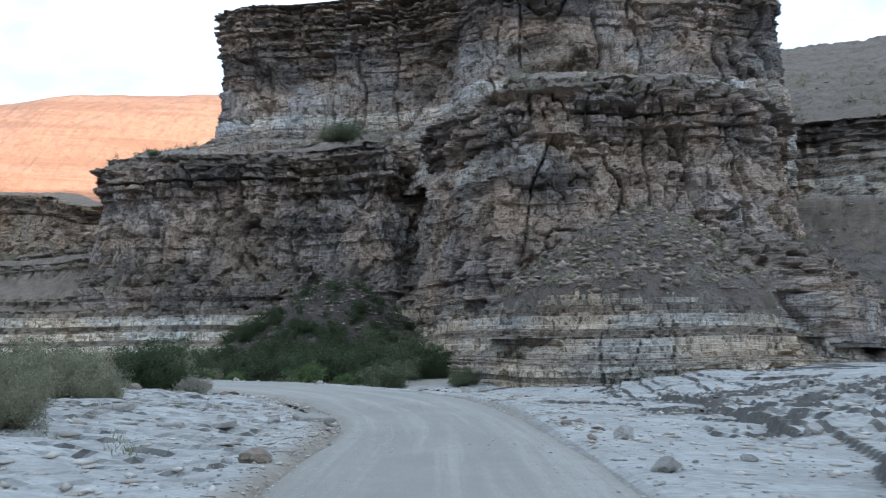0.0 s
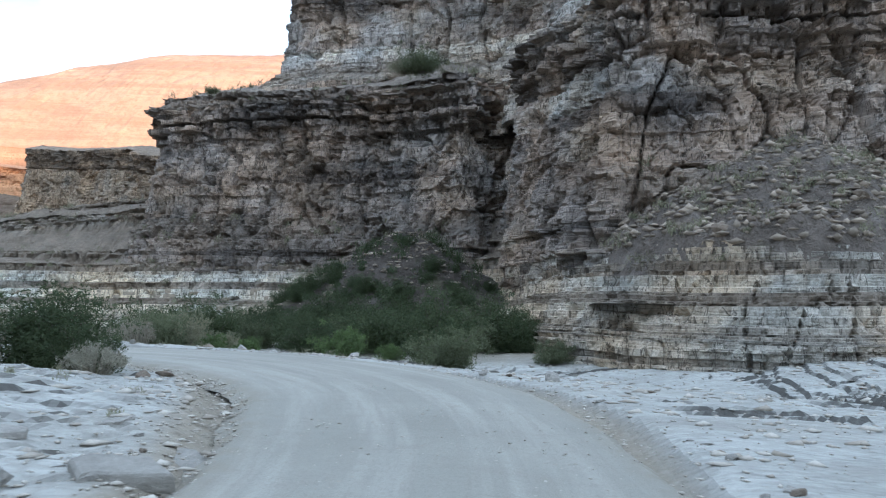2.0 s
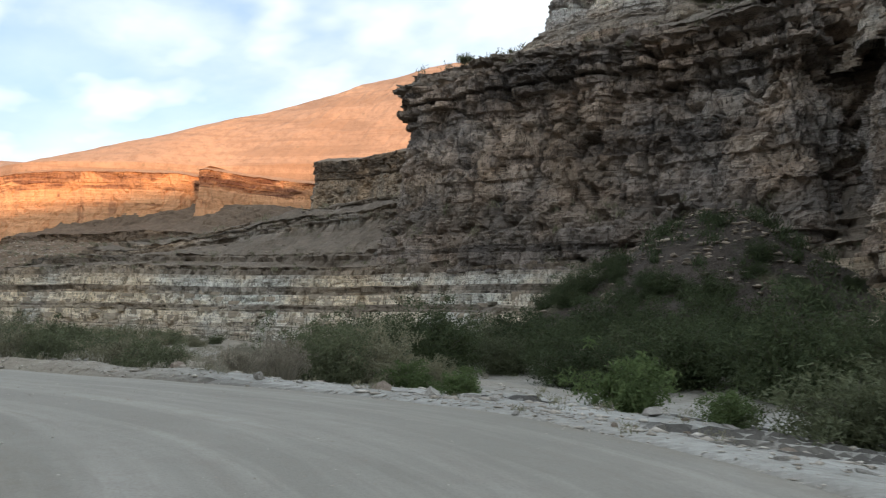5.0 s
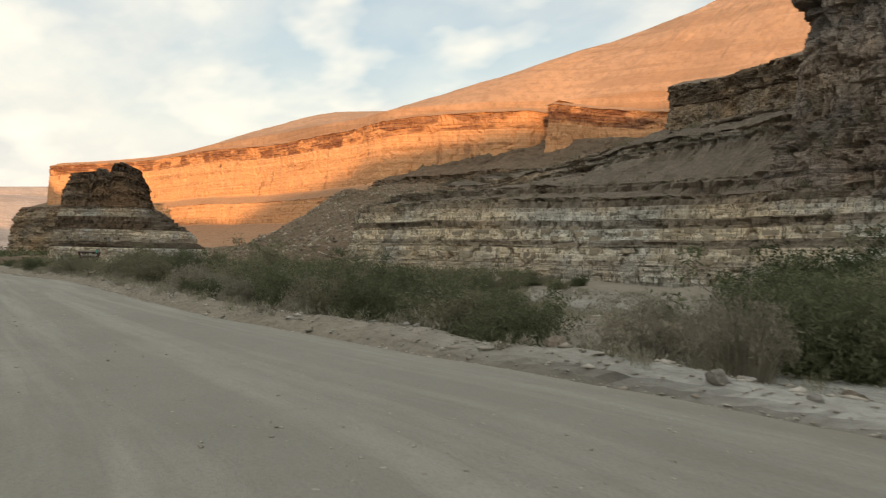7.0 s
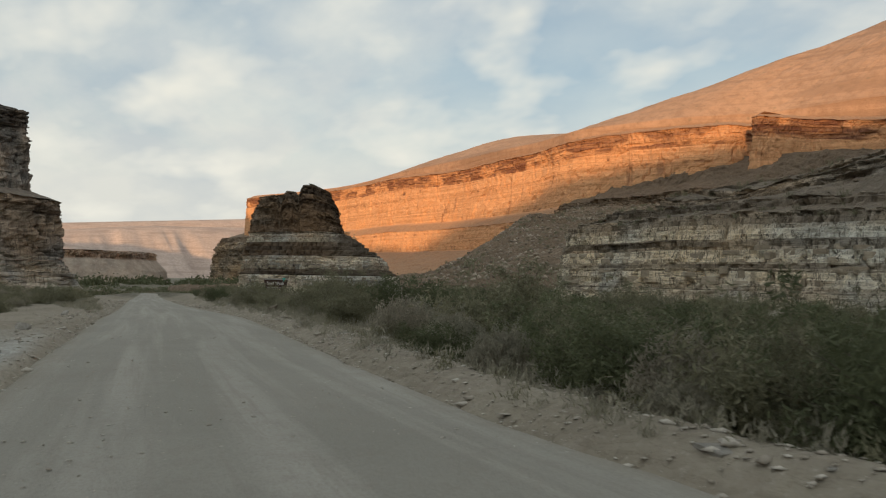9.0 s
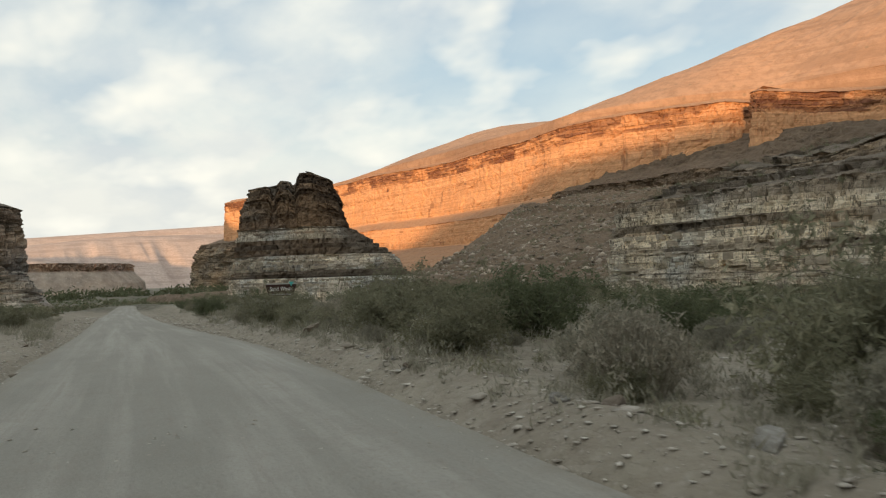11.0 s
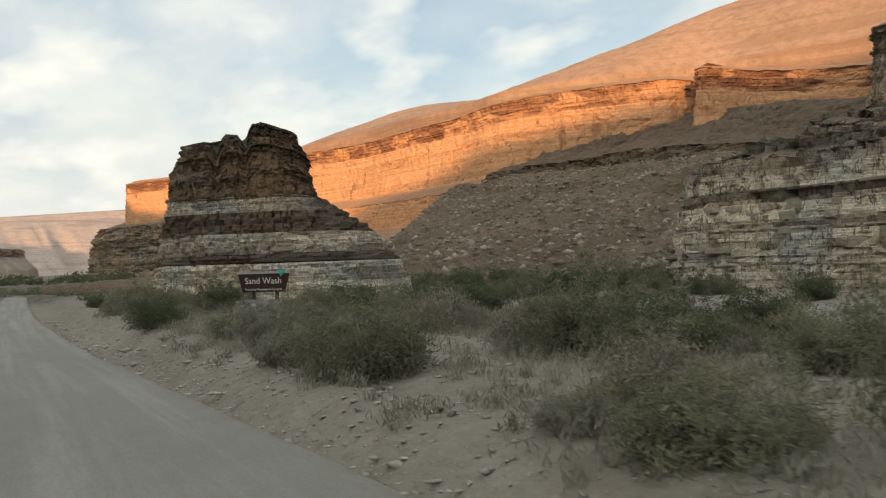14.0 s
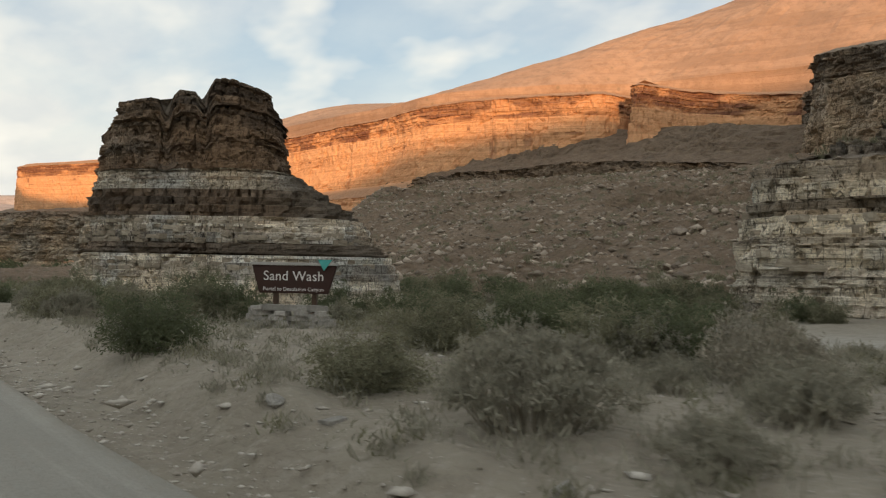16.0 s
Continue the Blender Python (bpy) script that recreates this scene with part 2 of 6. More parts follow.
def band_material(name, dark, mid, pale, soil):
    """Sheer sandstone far off: even faces with thin beds, a few dark streaks, and a dark broken rim."""
    m = Mat(name, 0.92)
    tone, pal, slope = m.attr("tone"), m.attr("pale"), m.attr("soil")
    rock = m.mix(m.ramp(pal, (0.0, 0.0), (0.5, 1.0)), mid, pale)
    rim = m.math("MULTIPLY", m.ramp(pal, (0.01, 1.0), (0.06, 0.0)), m.ramp(tone, (0.15, 1.0), (0.62, 0.25)))
    rock = m.mix(rim, rock, dark)
    for scale, flat, low, high, amount in ((0.16, 9.0, 0.40, 0.50, 0.55), (0.5, 7.0, 0.38, 0.46, 0.35)):
        beds = m.noise(scale, 5, 0.6, m.scaled(m.pos, (0.10, 0.10, flat)), 0.2)
        rock = m.mix(m.ramp(beds, (low, amount), (high, 0.0)), rock, tuple(0.72 * c for c in mid))
    light = m.noise(0.07, 4, 0.6, m.scaled(m.pos, (1.0, 1.0, 0.6)))
    rock = m.mix(m.ramp(light, (0.45, 0.0), (0.62, 0.6)), rock, m.mix(1.0, rock, (1.14, 1.12, 1.08), "MULTIPLY"))
    streak = m.noise(0.22, 4, 0.6, m.scaled(m.pos, (1, 1, 0.10)), 0.3)
    rock = m.mix(m.ramp(streak, (0.62, 0.0), (0.70, 0.5)), rock, tuple(0.9 * c for c in dark))
    fine = m.noise(1.6, 5, 0.65)
    rock = m.mix(m.ramp(fine, (0.34, 0.35), (0.50, 0.0)), rock, tuple(0.6 * c for c in mid))
    rock = m.mix(slope, rock, m.mix(m.ramp(fine, (0.35, 0.0), (0.65, 1.0)), tuple(0.7 * c for c in soil), soil))
    return m.done(rock, m.math("ADD", fine, m.noise(0.5, 5, 0.6, m.scaled(m.pos, (0.1, 0.1, 7.0)), 0.2)), 0.3, 0.6)


rock_near = strata_material("bedded_sandstone", (0.092, 0.078, 0.068), (0.430, 0.358, 0.300), (0.78, 0.745, 0.67), (0.305, 0.260, 0.212), 1.0, 0.45)
rock_foot = strata_material("pale_foot_beds", (0.118, 0.099, 0.080), (0.51, 0.435, 0.348), (0.86, 0.82, 0.71), (0.265, 0.220, 0.170), 1.0, 0.3)
rock_side = strata_material("brown_canyon_side", (0.065, 0.053, 0.043), (0.31, 0.25, 0.195), (0.62, 0.57, 0.48), (0.215, 0.178, 0.138))
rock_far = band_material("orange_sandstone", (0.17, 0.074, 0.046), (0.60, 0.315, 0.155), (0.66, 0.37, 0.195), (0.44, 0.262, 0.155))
rock_butte = strata_material("butte_rock", (0.075, 0.054, 0.039), (0.255, 0.182, 0.125), (0.92, 0.88, 0.78), (0.19, 0.155, 0.118), 0.5, 0.3)
# shelf rock; on the far band's end its grey stands in for shade
rock_shelf_shade = strata_material("shelf_and_shade_grey", (0.11, 0.085, 0.062), (0.36, 0.28, 0.20), (0.58, 0.50, 0.39), (0.30, 0.235, 0.172), 2.5, 0.3)
rock_ledge_mat = strata_material("scree_ledge_rock", (0.11, 0.085, 0.062), (0.30, 0.225, 0.162), (0.42, 0.35, 0.26), (0.225, 0.166, 0.116), 1.6, 0.3)
# pinkish, lifted tones of the bluff hold its distance haze
rock_river = strata_material("river_bluff_rock", (0.27, 0.18, 0.135), (0.42, 0.305, 0.23), (0.52, 0.44, 0.36), (0.52, 0.44, 0.36), 4.0, 0.15)


def hill_material(name="dry_hillside_soil", a=(0.42, 0.258, 0.166), b=(0.48, 0.308, 0.203)):
    m = Mat(name, 0.95)
    big, fine = m.noise(0.02, 6, 0.6), m.noise(0.35, 6, 0.7)
    c = m.mix(m.ramp(big, (0.3, 0.0), (0.7, 1.0)), a, b)
    beds = m.noise(0.05, 4, 0.5, m.scaled(m.pos, (0.3, 0.3, 4.0)), 0.2)
    c = m.mix(m.ramp(beds, (0.54, 0.0), (0.60, 0.55)), c, tuple(0.68 * k for k in a))
    thin = m.noise(0.11, 5, 0.6, m.scaled(m.pos, (0.12, 0.12, 5.0)), 0.3)
    c = m.mix(m.ramp(thin, (0.36, 0.6), (0.44, 0.0)), c, tuple(0.72 * k for k in a))
    c = m.mix(m.ramp(m.noise(0.06, 6, 0.75), (0.42, 0.0), (0.66, 0.5)), c, tuple(0.78 * k for k in a))
    c = m.mix(m.ramp(fine, (0.32, 0.75), (0.56, 0.0)), c, tuple(0.66 * k for k in a))
    dots = m.cells(0.22)
    c = m.mix(m.ramp(dots, (0.07, 0.5), (0.16, 0.0)), c, (0.22, 0.17, 0.11))
    return m.done(c, m.math("ADD", m.math("ADD", fine, thin), m.noise(0.05, 6, 0.7)), 1.3, 0.5)


def scree_material(name="scree_rubble", k=1.0, grey=0.0):
    m = Mat(name, 0.95)
    tint = lambda r, g, b: tuple(k * (c * (1 - grey) + grey * (0.35 * r + 0.4 * g + 0.25 * b)) for c in (r, g, b))
    big, fine = m.noise(0.06, 6, 0.65), m.noise(1.2, 6, 0.75)
    c = m.mix(m.ramp(big, (0.3, 0.0), (0.7, 1.0)), tint(0.215, 0.156, 0.106), tint(0.300, 0.225, 0.158))
    c = m.mix(m.ramp(fine, (0.35, 0.7), (0.55, 0.0)), c, tint(0.155, 0.120, 0.088))
    stones = m.cells(0.55)
    c = m.mix(m.ramp(stones, (0.12, 0.7), (0.3, 0.0)), c, tint(0.36, 0.29, 0.22))
    tufts = m.cells(0.30, m.scaled(m.pos, (1.1, 0.9, 1)))
    c = m.mix(m.ramp(tufts, (0.14, 0.75), (0.26, 0.0)), c, (0.150, 0.135, 0.085))
    return m.done(c, m.math("ADD", m.math("ADD", fine, stones), m.noise(0.4, 5, 0.7)), 0.9, 1.0)


def ground_material():
    m = Mat("silt_and_slabs", 0.92)
    slab = m.attr("slab")
    big, mid, fine = m.noise(0.16, 6, 0.65), m.noise(1.5, 6, 0.7), m.noise(14.0, 5, 0.75)
    silt = m.mix(m.ramp(big, (0.35, 0.0), (0.65, 1.0)), (0.245, 0.217, 0.166), (0.325, 0.291, 0.230))
    silt = m.mix(m.ramp(mid, (0.35, 0.55), (0.6, 0.0)), silt, (0.225, 0.190, 0.150))
    peb = m.cells(9.0)
    tuft = m.noise(3.2, 5, 0.75)
    silt = m.mix(m.ramp(tuft, (0.52, 0.0), (0.66, 0.55)), silt, (0.35, 0.315, 0.26))
    silt = m.mix(m.ramp(tuft, (0.34, 0.55), (0.44, 0.0)), silt, (0.19, 0.165, 0.125))
    silt = m.mix(m.ramp(peb, (0.06, 0.5), (0.22, 0.0)), silt, (0.40, 0.365, 0.31))
    stone = m.mix(m.ramp(mid, (0.36, 0.0), (0.60, 1.0)), (0.33, 0.325, 0.295), (0.42, 0.415, 0.38))
    broad = m.noise(0.5, 5, 0.6, m.scaled(m.pos, (0.6, 1.3, 1.0)), 0.8)
    stone = m.mix(m.ramp(broad, (0.48, 0.0), (0.64, 0.8)), stone, (0.50, 0.495, 0.46))
    stone = m.mix(m.ramp(broad, (0.34, 0.6), (0.44, 0.0)), stone, (0.29, 0.275, 0.245))
    lines = m.noise(0.9, 6, 0.7, m.scaled(m.pos, (0.55, 2.2, 1.0)), 0.8)
    stone = m.mix(m.ramp(lines, (0.33, 0.5), (0.39, 0.0)), stone, (0.20, 0.19, 0.17))
    chips = m.cells(5.5, m.scaled(m.pos, (0.7, 1.4, 1.0)))
    stone = m.mix(m.ramp(chips, (0.40, 0.0), (0.66, 0.35)), stone, (0.24, 0.225, 0.20))
    stone = m.mix(m.ramp(fine, (0.34, 0.4), (0.50, 0.0)), stone, (0.28, 0.268, 0.24))
    # steep risers go near-black: dark beds, plus step shade put into the colour
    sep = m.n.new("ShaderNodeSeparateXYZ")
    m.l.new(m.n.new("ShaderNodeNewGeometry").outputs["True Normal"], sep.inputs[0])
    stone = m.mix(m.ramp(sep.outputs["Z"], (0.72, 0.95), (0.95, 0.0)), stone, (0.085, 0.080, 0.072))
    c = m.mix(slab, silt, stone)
    green = m.attr("scrub")
    c = m.mix(m.math("MULTIPLY", green, m.ramp(m.noise(0.5, 5, 0.7), (0.4, 0.25), (0.6, 0.95))), c, (0.085, 0.085, 0.055))
    return m.done(c, m.math("ADD", m.math("ADD", mid, m.math("MULTIPLY", fine, 0.35)), m.math("ADD", m.math("MULTIPLY", lines, 0.3), m.math("MULTIPLY", chips, -0.6))), 0.09, 0.9)


def road_material():
    m = Mat("graded_gravel", 0.9)
    u = m.attr("across")
    lane = m.n.new("ShaderNodeCombineXYZ")
    m.l.new(m.math("MULTIPLY", u, 3.0), lane.inputs[0])
    m.l.new(m.math("MULTIPLY", m.attr("along"), 0.05), lane.inputs[1])
    big, mid, fine = m.noise(0.35, 5, 0.6), m.noise(2.4, 6, 0.7), m.noise(30.0, 4, 0.8)
    streak, thin = m.noise(1.3, 4, 0.6, lane.outputs[0], 0.3), m.noise(5.0, 4, 0.65, lane.outputs[0], 0.2)
    c = m.mix(m.ramp(big, (0.3, 0.0), (0.7, 1.0)), (0.285, 0.274, 0.236), (0.335, 0.322, 0.280))
    c = m.mix(m.ramp(streak, (0.46, 0.0), (0.64, 0.65)), c, (0.44, 0.42, 0.372))
    c = m.mix(m.ramp(thin, (0.34, 0.55), (0.47, 0.0)), c, (0.300, 0.280, 0.240))
    c = m.mix(m.ramp(mid, (0.34, 0.35), (0.5, 0.0)), c, (0.28, 0.256, 0.218))
    c = m.mix(m.ramp(fine, (0.3, 0.45), (0.55, 0.0)), c, (0.19, 0.17, 0.145))
    verge = m.math("MULTIPLY", m.ramp(m.math("ABSOLUTE", u), (0.80, 0.0), (1.0, 1.0)), m.ramp(m.noise(1.6, 5, 0.7), (0.38, 0.15), (0.58, 1.0)))
    c = m.mix(verge, c, (0.270, 0.243, 0.192))
    peb = m.cells(26.0)
    c = m.mix(m.ramp(peb, (0.05, 0.4), (0.2, 0.0)), c, (0.46, 0.43, 0.385))
    return m.done(c, m.math("ADD", mid, m.math("MULTIPLY", fine, 0.5)), 0.05, 0.9)


def stone_material(name, a, b):
    m = Mat(name, 0.9)
    fine, mid = m.noise(16, 6, 0.7, m.obj), m.noise(2.5, 5, 0.6, m.obj)
    c = m.mix(m.random(), a, b)
    c = m.mix(m.ramp(mid, (0.35, 0.6), (0.6, 0.0)), c, tuple(0.6 * k for k in a))
    c = m.mix(m.ramp(fine, (0.3, 0.5), (0.6, 0.0)), c, tuple(0.5 * k for k in a))
    return m.done(c, m.math("ADD", fine, mid), 0.05, 0.8)


def gravel_material(name="loose_gravel", a=(0.31, 0.275, 0.225), b=(0.58, 0.54, 0.475)):
    m = Mat(name, 0.92)
    c = m.mix(m.island(), a, b)
    c = m.mix(m.ramp(m.noise(20, 4, 0.7), (0.35, 0.35), (0.6, 0.0)), c, (0.22, 0.19, 0.15))
    return m.done(c)


def leaf_material(name, a, b, rough=0.75):
    m = Mat(name, rough)
    c = m.mix(m.island(), a, b)
    c = m.mix(m.math("MULTIPLY", m.random(), 0.5), c, tuple(0.65 * k for k in a))
    c = m.mix(m.ramp(m.noise(2.5, 3, 0.6), (0.4, 0.45), (0.6, 0.0)), c, tuple(0.6 * k for k in a))
    m.done(c)
    thin, blend = m.n.new("ShaderNodeBsdfTranslucent"), m.n.new("ShaderNodeMixShader")
    blend.inputs[0].default_value = 0.4
    m.l.new(c, thin.inputs["Color"])
    m.l.new(m.b.outputs[0], blend.inputs[1])
    m.l.new(thin.outputs[0], blend.inputs[2])
    m.l.new(blend.outputs[0], m.n["Material Output"].inputs["Surface"])
    return m.m


# pale clay, lifted further to stand in for distance haze
hill_pale = hill_material("haze_pale_clay", (0.49, 0.38, 0.32), (0.57, 0.45, 0.385))
cone_rock, talus_rock = scree_material("dark_debris", 0.5, 0.4), scree_material("grey_talus", 0.88, 0.45)
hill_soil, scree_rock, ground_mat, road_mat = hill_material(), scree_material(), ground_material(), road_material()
stone_pale = stone_material("pale_limestone", (0.33, 0.31, 0.275), (0.52, 0.49, 0.44))
stone_brown = stone_material("brown_sandstone", (0.20, 0.160, 0.122), (0.36, 0.30, 0.235))
gravel_mat = gravel_material()
scree_stone = gravel_material("scree_stones", (0.13, 0.100, 0.075), (0.50, 0.42, 0.33))
slope_stone = gravel_material("slope_stones", (0.15, 0.122, 0.092), (0.40, 0.335, 0.26))
leaf_dark = leaf_material("tamarisk_leaves", (0.062, 0.082, 0.038), (0.120, 0.145, 0.068))
leaf_green = leaf_material("dark_green_leaves", (0.122, 0.138, 0.073), (0.215, 0.230, 0.132))
leaf_fresh = leaf_material("fresh_green_leaves", (0.120, 0.168, 0.062), (0.190, 0.240, 0.095))
leaf_olive = leaf_material("olive_leaves", (0.215, 0.210, 0.132), (0.370, 0.350, 0.235))
leaf_grey = leaf_material("grey_sage_leaves", (0.31, 0.29, 0.222), (0.48, 0.45, 0.352))
twig_dry = leaf_material("dry_straw_twigs", (0.29, 0.258, 0.196), (0.48, 0.437, 0.345))
bark = leaf_material("grey_bark", (0.150, 0.128, 0.100), (0.230, 0.200, 0.160))


# ---- bedded cliffs: a plan line and a profile, cut into beds and blocks ----
def plan_line(plan, ds, rounds=2, closed=False):
    """The plan (x, y and two factors a node) with its corners cut, in steps of about ds."""
    p = np.array(plan, float)
    for _ in range(rounds):
        q = np.concatenate([p, p[:1]]) if closed else p
        a, b = q[:-1] * 0.78 + q[1:] * 0.22, q[:-1] * 0.22 + q[1:] * 0.78
        mid = np.stack([a, b], 1).reshape(-1, p.shape[1])
        p = mid if closed else np.concatenate([p[:1], mid, p[-1:]])
    if closed:
        p = np.concatenate([p, p[:1]])
    d = np.concatenate([[0], np.cumsum(np.hypot(*np.diff(p[:, :2], axis=0).T))])
    n = int(d[-1] / ds)
    s = np.linspace(0, d[-1], n + 1)
    if closed:
        s = s[:-1]
    return s, np.stack([np.interp(s, d, p[:, k]) for k in range(p.shape[1])], 1)


def cells(x, y, seed):
    """Irregular cells: a number for each, and how far its edge is."""
    x, y = np.broadcast_arrays(x, y)
    ix, iy = np.floor(x), np.floor(y)
    best, second, ident = np.full(x.shape, 9.0), np.full(x.shape, 9.0), np.zeros(x.shape)
    for dx in (-1, 0, 1):
        for dy in (-1, 0, 1):
            cx, cy = ix + dx, iy + dy
            d = np.hypot(cx + hsh(cx, cy, seed) - x, cy + hsh(cx, cy, seed + 1) - y)
            closer = d < best
            second = np.where(closer, best, np.minimum(second, d))
            ident = np.where(closer, hsh(cx, cy, seed + 2), ident)
            best = np.where(closer, d, best)
    return ident, second - best


def facets(x, y, seed, tilt=1.0):
    """Broken rock faces: each cell a plane that stands out or lies back and leans its own way; also how far its edge is."""
    x, y = np.broadcast_arrays(x, y)
    ix, iy = np.floor(x), np.floor(y)
    best, second, plane = np.full(x.shape, 9.0), np.full(x.shape, 9.0), np.zeros(x.shape)
    for dx in (-1, 0, 1):
        for dy in (-1, 0, 1):
            cx, cy = ix + dx, iy + dy
            px, py = x - cx - hsh(cx, cy, seed), y - cy - hsh(cx, cy, seed + 1)
            d = np.maximum(np.abs(px) * 1.1, np.abs(py)) * 0.6 + np.hypot(px, py) * 0.4
            closer = d < best
            second = np.where(closer, best, np.minimum(second, d))
            lean = hsh(cx, cy, seed + 2) - 0.5 + tilt * ((hsh(cx, cy, seed + 3) - 0.5) * px + (hsh(cx, cy, seed + 4) - 0.6) * py)
            plane = np.where(closer, lean, plane)
            best = np.where(closer, d, best)
    return plane, second - best


def sweep(name, plan, profile, seed, ds, mats, relief=1.0, buttress=0.8, bwidth=6.0, smooth_m=3.0, closed=False, wave=0.3, post=None, step=0.5, soil_step=0.8, back=(0.0, 1.0), limit=4.0, whole=0.0, dark=0.35, fade=None, crag=1.0):
    """plan: x, y, factor of the insets outside the foot, factor of heights; the open side lies on the right of its way.
    profile: inset, z, bed thickness (0: soil), depth of the beds, paleness up to the next point."""
    s, line = plan_line(plan, ds, closed=closed)
    tang = np.gradient(line[:, :2], axis=0) if not closed else np.roll(line[:, :2], -1, 0) - np.roll(line[:, :2], 1, 0)
    k = max(3, int(smooth_m / ds)) | 1
    pad = np.concatenate([tang[-k:], tang, tang[:k]]) if closed else np.concatenate([np.repeat(tang[:1], k, 0), tang, np.repeat(tang[-1:], k, 0)])
    tang = np.stack([np.convolve(pad[:, c], np.ones(k) / k, "same")[k:-k] for c in (0, 1)], 1)
    tang /= np.linalg.norm(tang, axis=1, keepdims=True)
    inward = np.stack([-tang[:, 1], tang[:, 0]], 1)
    rng = np.random.RandomState(seed)
    rows = []
    bed = 0
    for (i0, z0, thick, depth, pale), (i1, z1, *_) in zip(profile[:-1], profile[1:]):
        length = math.hypot(i1 - i0, z1 - z0)
        if thick <= 0:
            m = max(1, int(length / soil_step))
            for j in range(m):
                f = j / m
                rows.append((i0 + (i1 - i0) * f, z0 + (z1 - z0) * f, -1, depth, pale, 0, 1))
            continue
        z = z0
        while z < z1 - 0.02:
            h = min(thick * rng.uniform(0.35, 1.7), z1 - z)
            if z1 - z - h < 0.25 * thick:
                h = z1 - z
            bed += 1
            e = min(0.03, 0.06 * h)
            inner = max(0, int(h / step))
            for f in [e / h] + [(q + 1) / (inner + 1) for q in range(inner)] + [1 - e / h]:
                w = (z + h * 0.5 - z0) / (z1 - z0)
                rows.append((i0 + (i1 - i0) * w, z + h * f, bed, depth, pale, thick, min(1, 2.0 * max(0, (i1 - i0) / (z1 - z0) - 0.75))))
            z += h
    rows.append((profile[-1][0], profile[-1][1], -1, 0.2, 0.3, 0, 1))
    R = np.array(rows)
    n, m = len(R), len(s)
    inset, z, bd, depth, pale, bulk, earth = [R[:, c:c + 1] for c in range(7)]
    S = s[None, :]
    rock = (bd >= 0).astype(float)
    neg = np.where(inset < 0, inset * line[None, :, 2], inset) if not whole else np.where(inset < whole, inset * line[None, :, 2], inset - whole * (1 - line[None, :, 2]))
    Z = z * line[None, :, 3] * np.ones((1, m))
    zw = z + 0.0 * S
    # beds stand out or lie back, and change along the wall
    off = (hsh(bd, 0, seed) - 0.5) * 1.1 * np.ones((1, m)) + (vn(S / 4.5, bd * 3.7, seed + 1) - 0.5) * 1.3
    width = (0.8 + 2.6 * hsh(bd, 1, seed)) * max(bwidth / 6.0, 2.5 * ds)
    col = (S + 40 * hsh(bd, 2, seed)) / width + 0.8 * vn(S / 3.0, bd * 1.3, seed + 2)
    ic = np.floor(col)
    blocks = (hsh(ic, bd, seed + 3) - 0.5) * 0.9
    joint = np.minimum(col - ic, 1 - (col - ic)) * width
    gap = np.where(joint < max(0.6 * ds, 0.05 * bwidth / 6.0), 0.75, 0.0)
    size = bwidth / 6.0
    ident, rim = cells(S / (1.1 * size) + 0.7 * vn(S / 2.5, zw / 2.5, seed + 20), zw / (2.4 * size) + 0.6 * vn(S / 3.1, zw / 1.7, seed + 21), seed + 22)
    ident2, rim2 = cells(S / (0.7 * size) + vn(S / 1.5, zw / 1.5, seed + 25), zw / (0.6 * size), seed + 26)
    mass = np.clip((bulk - 0.3) / 0.5, 0, 1)
    blocks = blocks * (1 - 0.8 * mass) + (1 - mass) * (ident2 - 0.5) * 0.9 + mass * ((ident - 0.5) * 1.0 + (ident2 - 0.5) * 0.34 - 0.3 * (rim < 0.09) + (vn(S / 0.45, zw / 1.6, seed + 28) - 0.5) * 0.7)
    gap = gap * (1 - mass)
    off = off * (1 - 0.45 * mass)
    D = depth * (off + blocks - gap) * rock * relief
    # buttresses and deep upright cracks
    big = fbm(S / bwidth, zw / (bwidth * 3.0), 3, seed + 5) - 0.5
    crack = np.abs(fbm(S / (bwidth * 0.5), zw / (bwidth * 1.1), 3, seed + 6) - 0.5)
    fall = (fbm(S / 2.3, zw / 2.3, 3, seed + 8) - 0.5)
    D = D + rock * (buttress * (big * 2.0 - 1.0 * np.clip(0.035 - crack, 0, 1) / 0.035) + 1.35 * depth * fall * relief)
    # broken faces at three sizes, and hollows where blocks fell out
    wx, wz = 0.8 * vn(S / (2.0 * size), zw / (2.0 * size), seed + 41), 0.8 * vn(S / (2.2 * size), zw / (1.8 * size), seed + 42)
    f1, e1 = facets(S / (1.7 * size) + wx, zw / (2.1 * size) + wz, seed + 43, 1.3)
    f2, e2 = facets(S / (0.75 * size) + wx, zw / (0.62 * size) + wz, seed + 44, 1.2)
    f3, e3 = facets(S / (0.42 * size), zw / (0.20 * size) + wz, seed + 45)
    hole, lip = cells(S / (1.9 * size) + wx, zw / (0.75 * size), seed + 46)
    hollow = np.where((hole < 0.07) & (lip > 0.08), -0.5, 0.0)
    heavy = mass + 0.45 * (1 - mass)
    D = D + rock * crag * relief * size * (heavy * (0.62 * f1 - 0.12 * (e1 < 0.04) + 0.20 * f2 - 0.06 * (e2 < 0.05) + hollow) * np.minimum(1.0, 2.2 * depth) + 0.07 * f3 + 0.10 * (fbm(S / (0.6 * size), zw / (0.6 * size), 3, seed + 47, 0.6) - 0.5))
    # rough soil
    lump = fbm(S / 4.0, inset / 4.0 + z / 3.0, 6, seed + 9, 0.68) - 0.5
    D = D + (1 - rock) * lump * depth * 2.0
    Z = Z + (fbm(S / 14.0, z / 9.0, 3, seed + 10) - 0.5) * wave * 2 + (1 - rock) * lump * depth * 1.2
    ins = neg - D
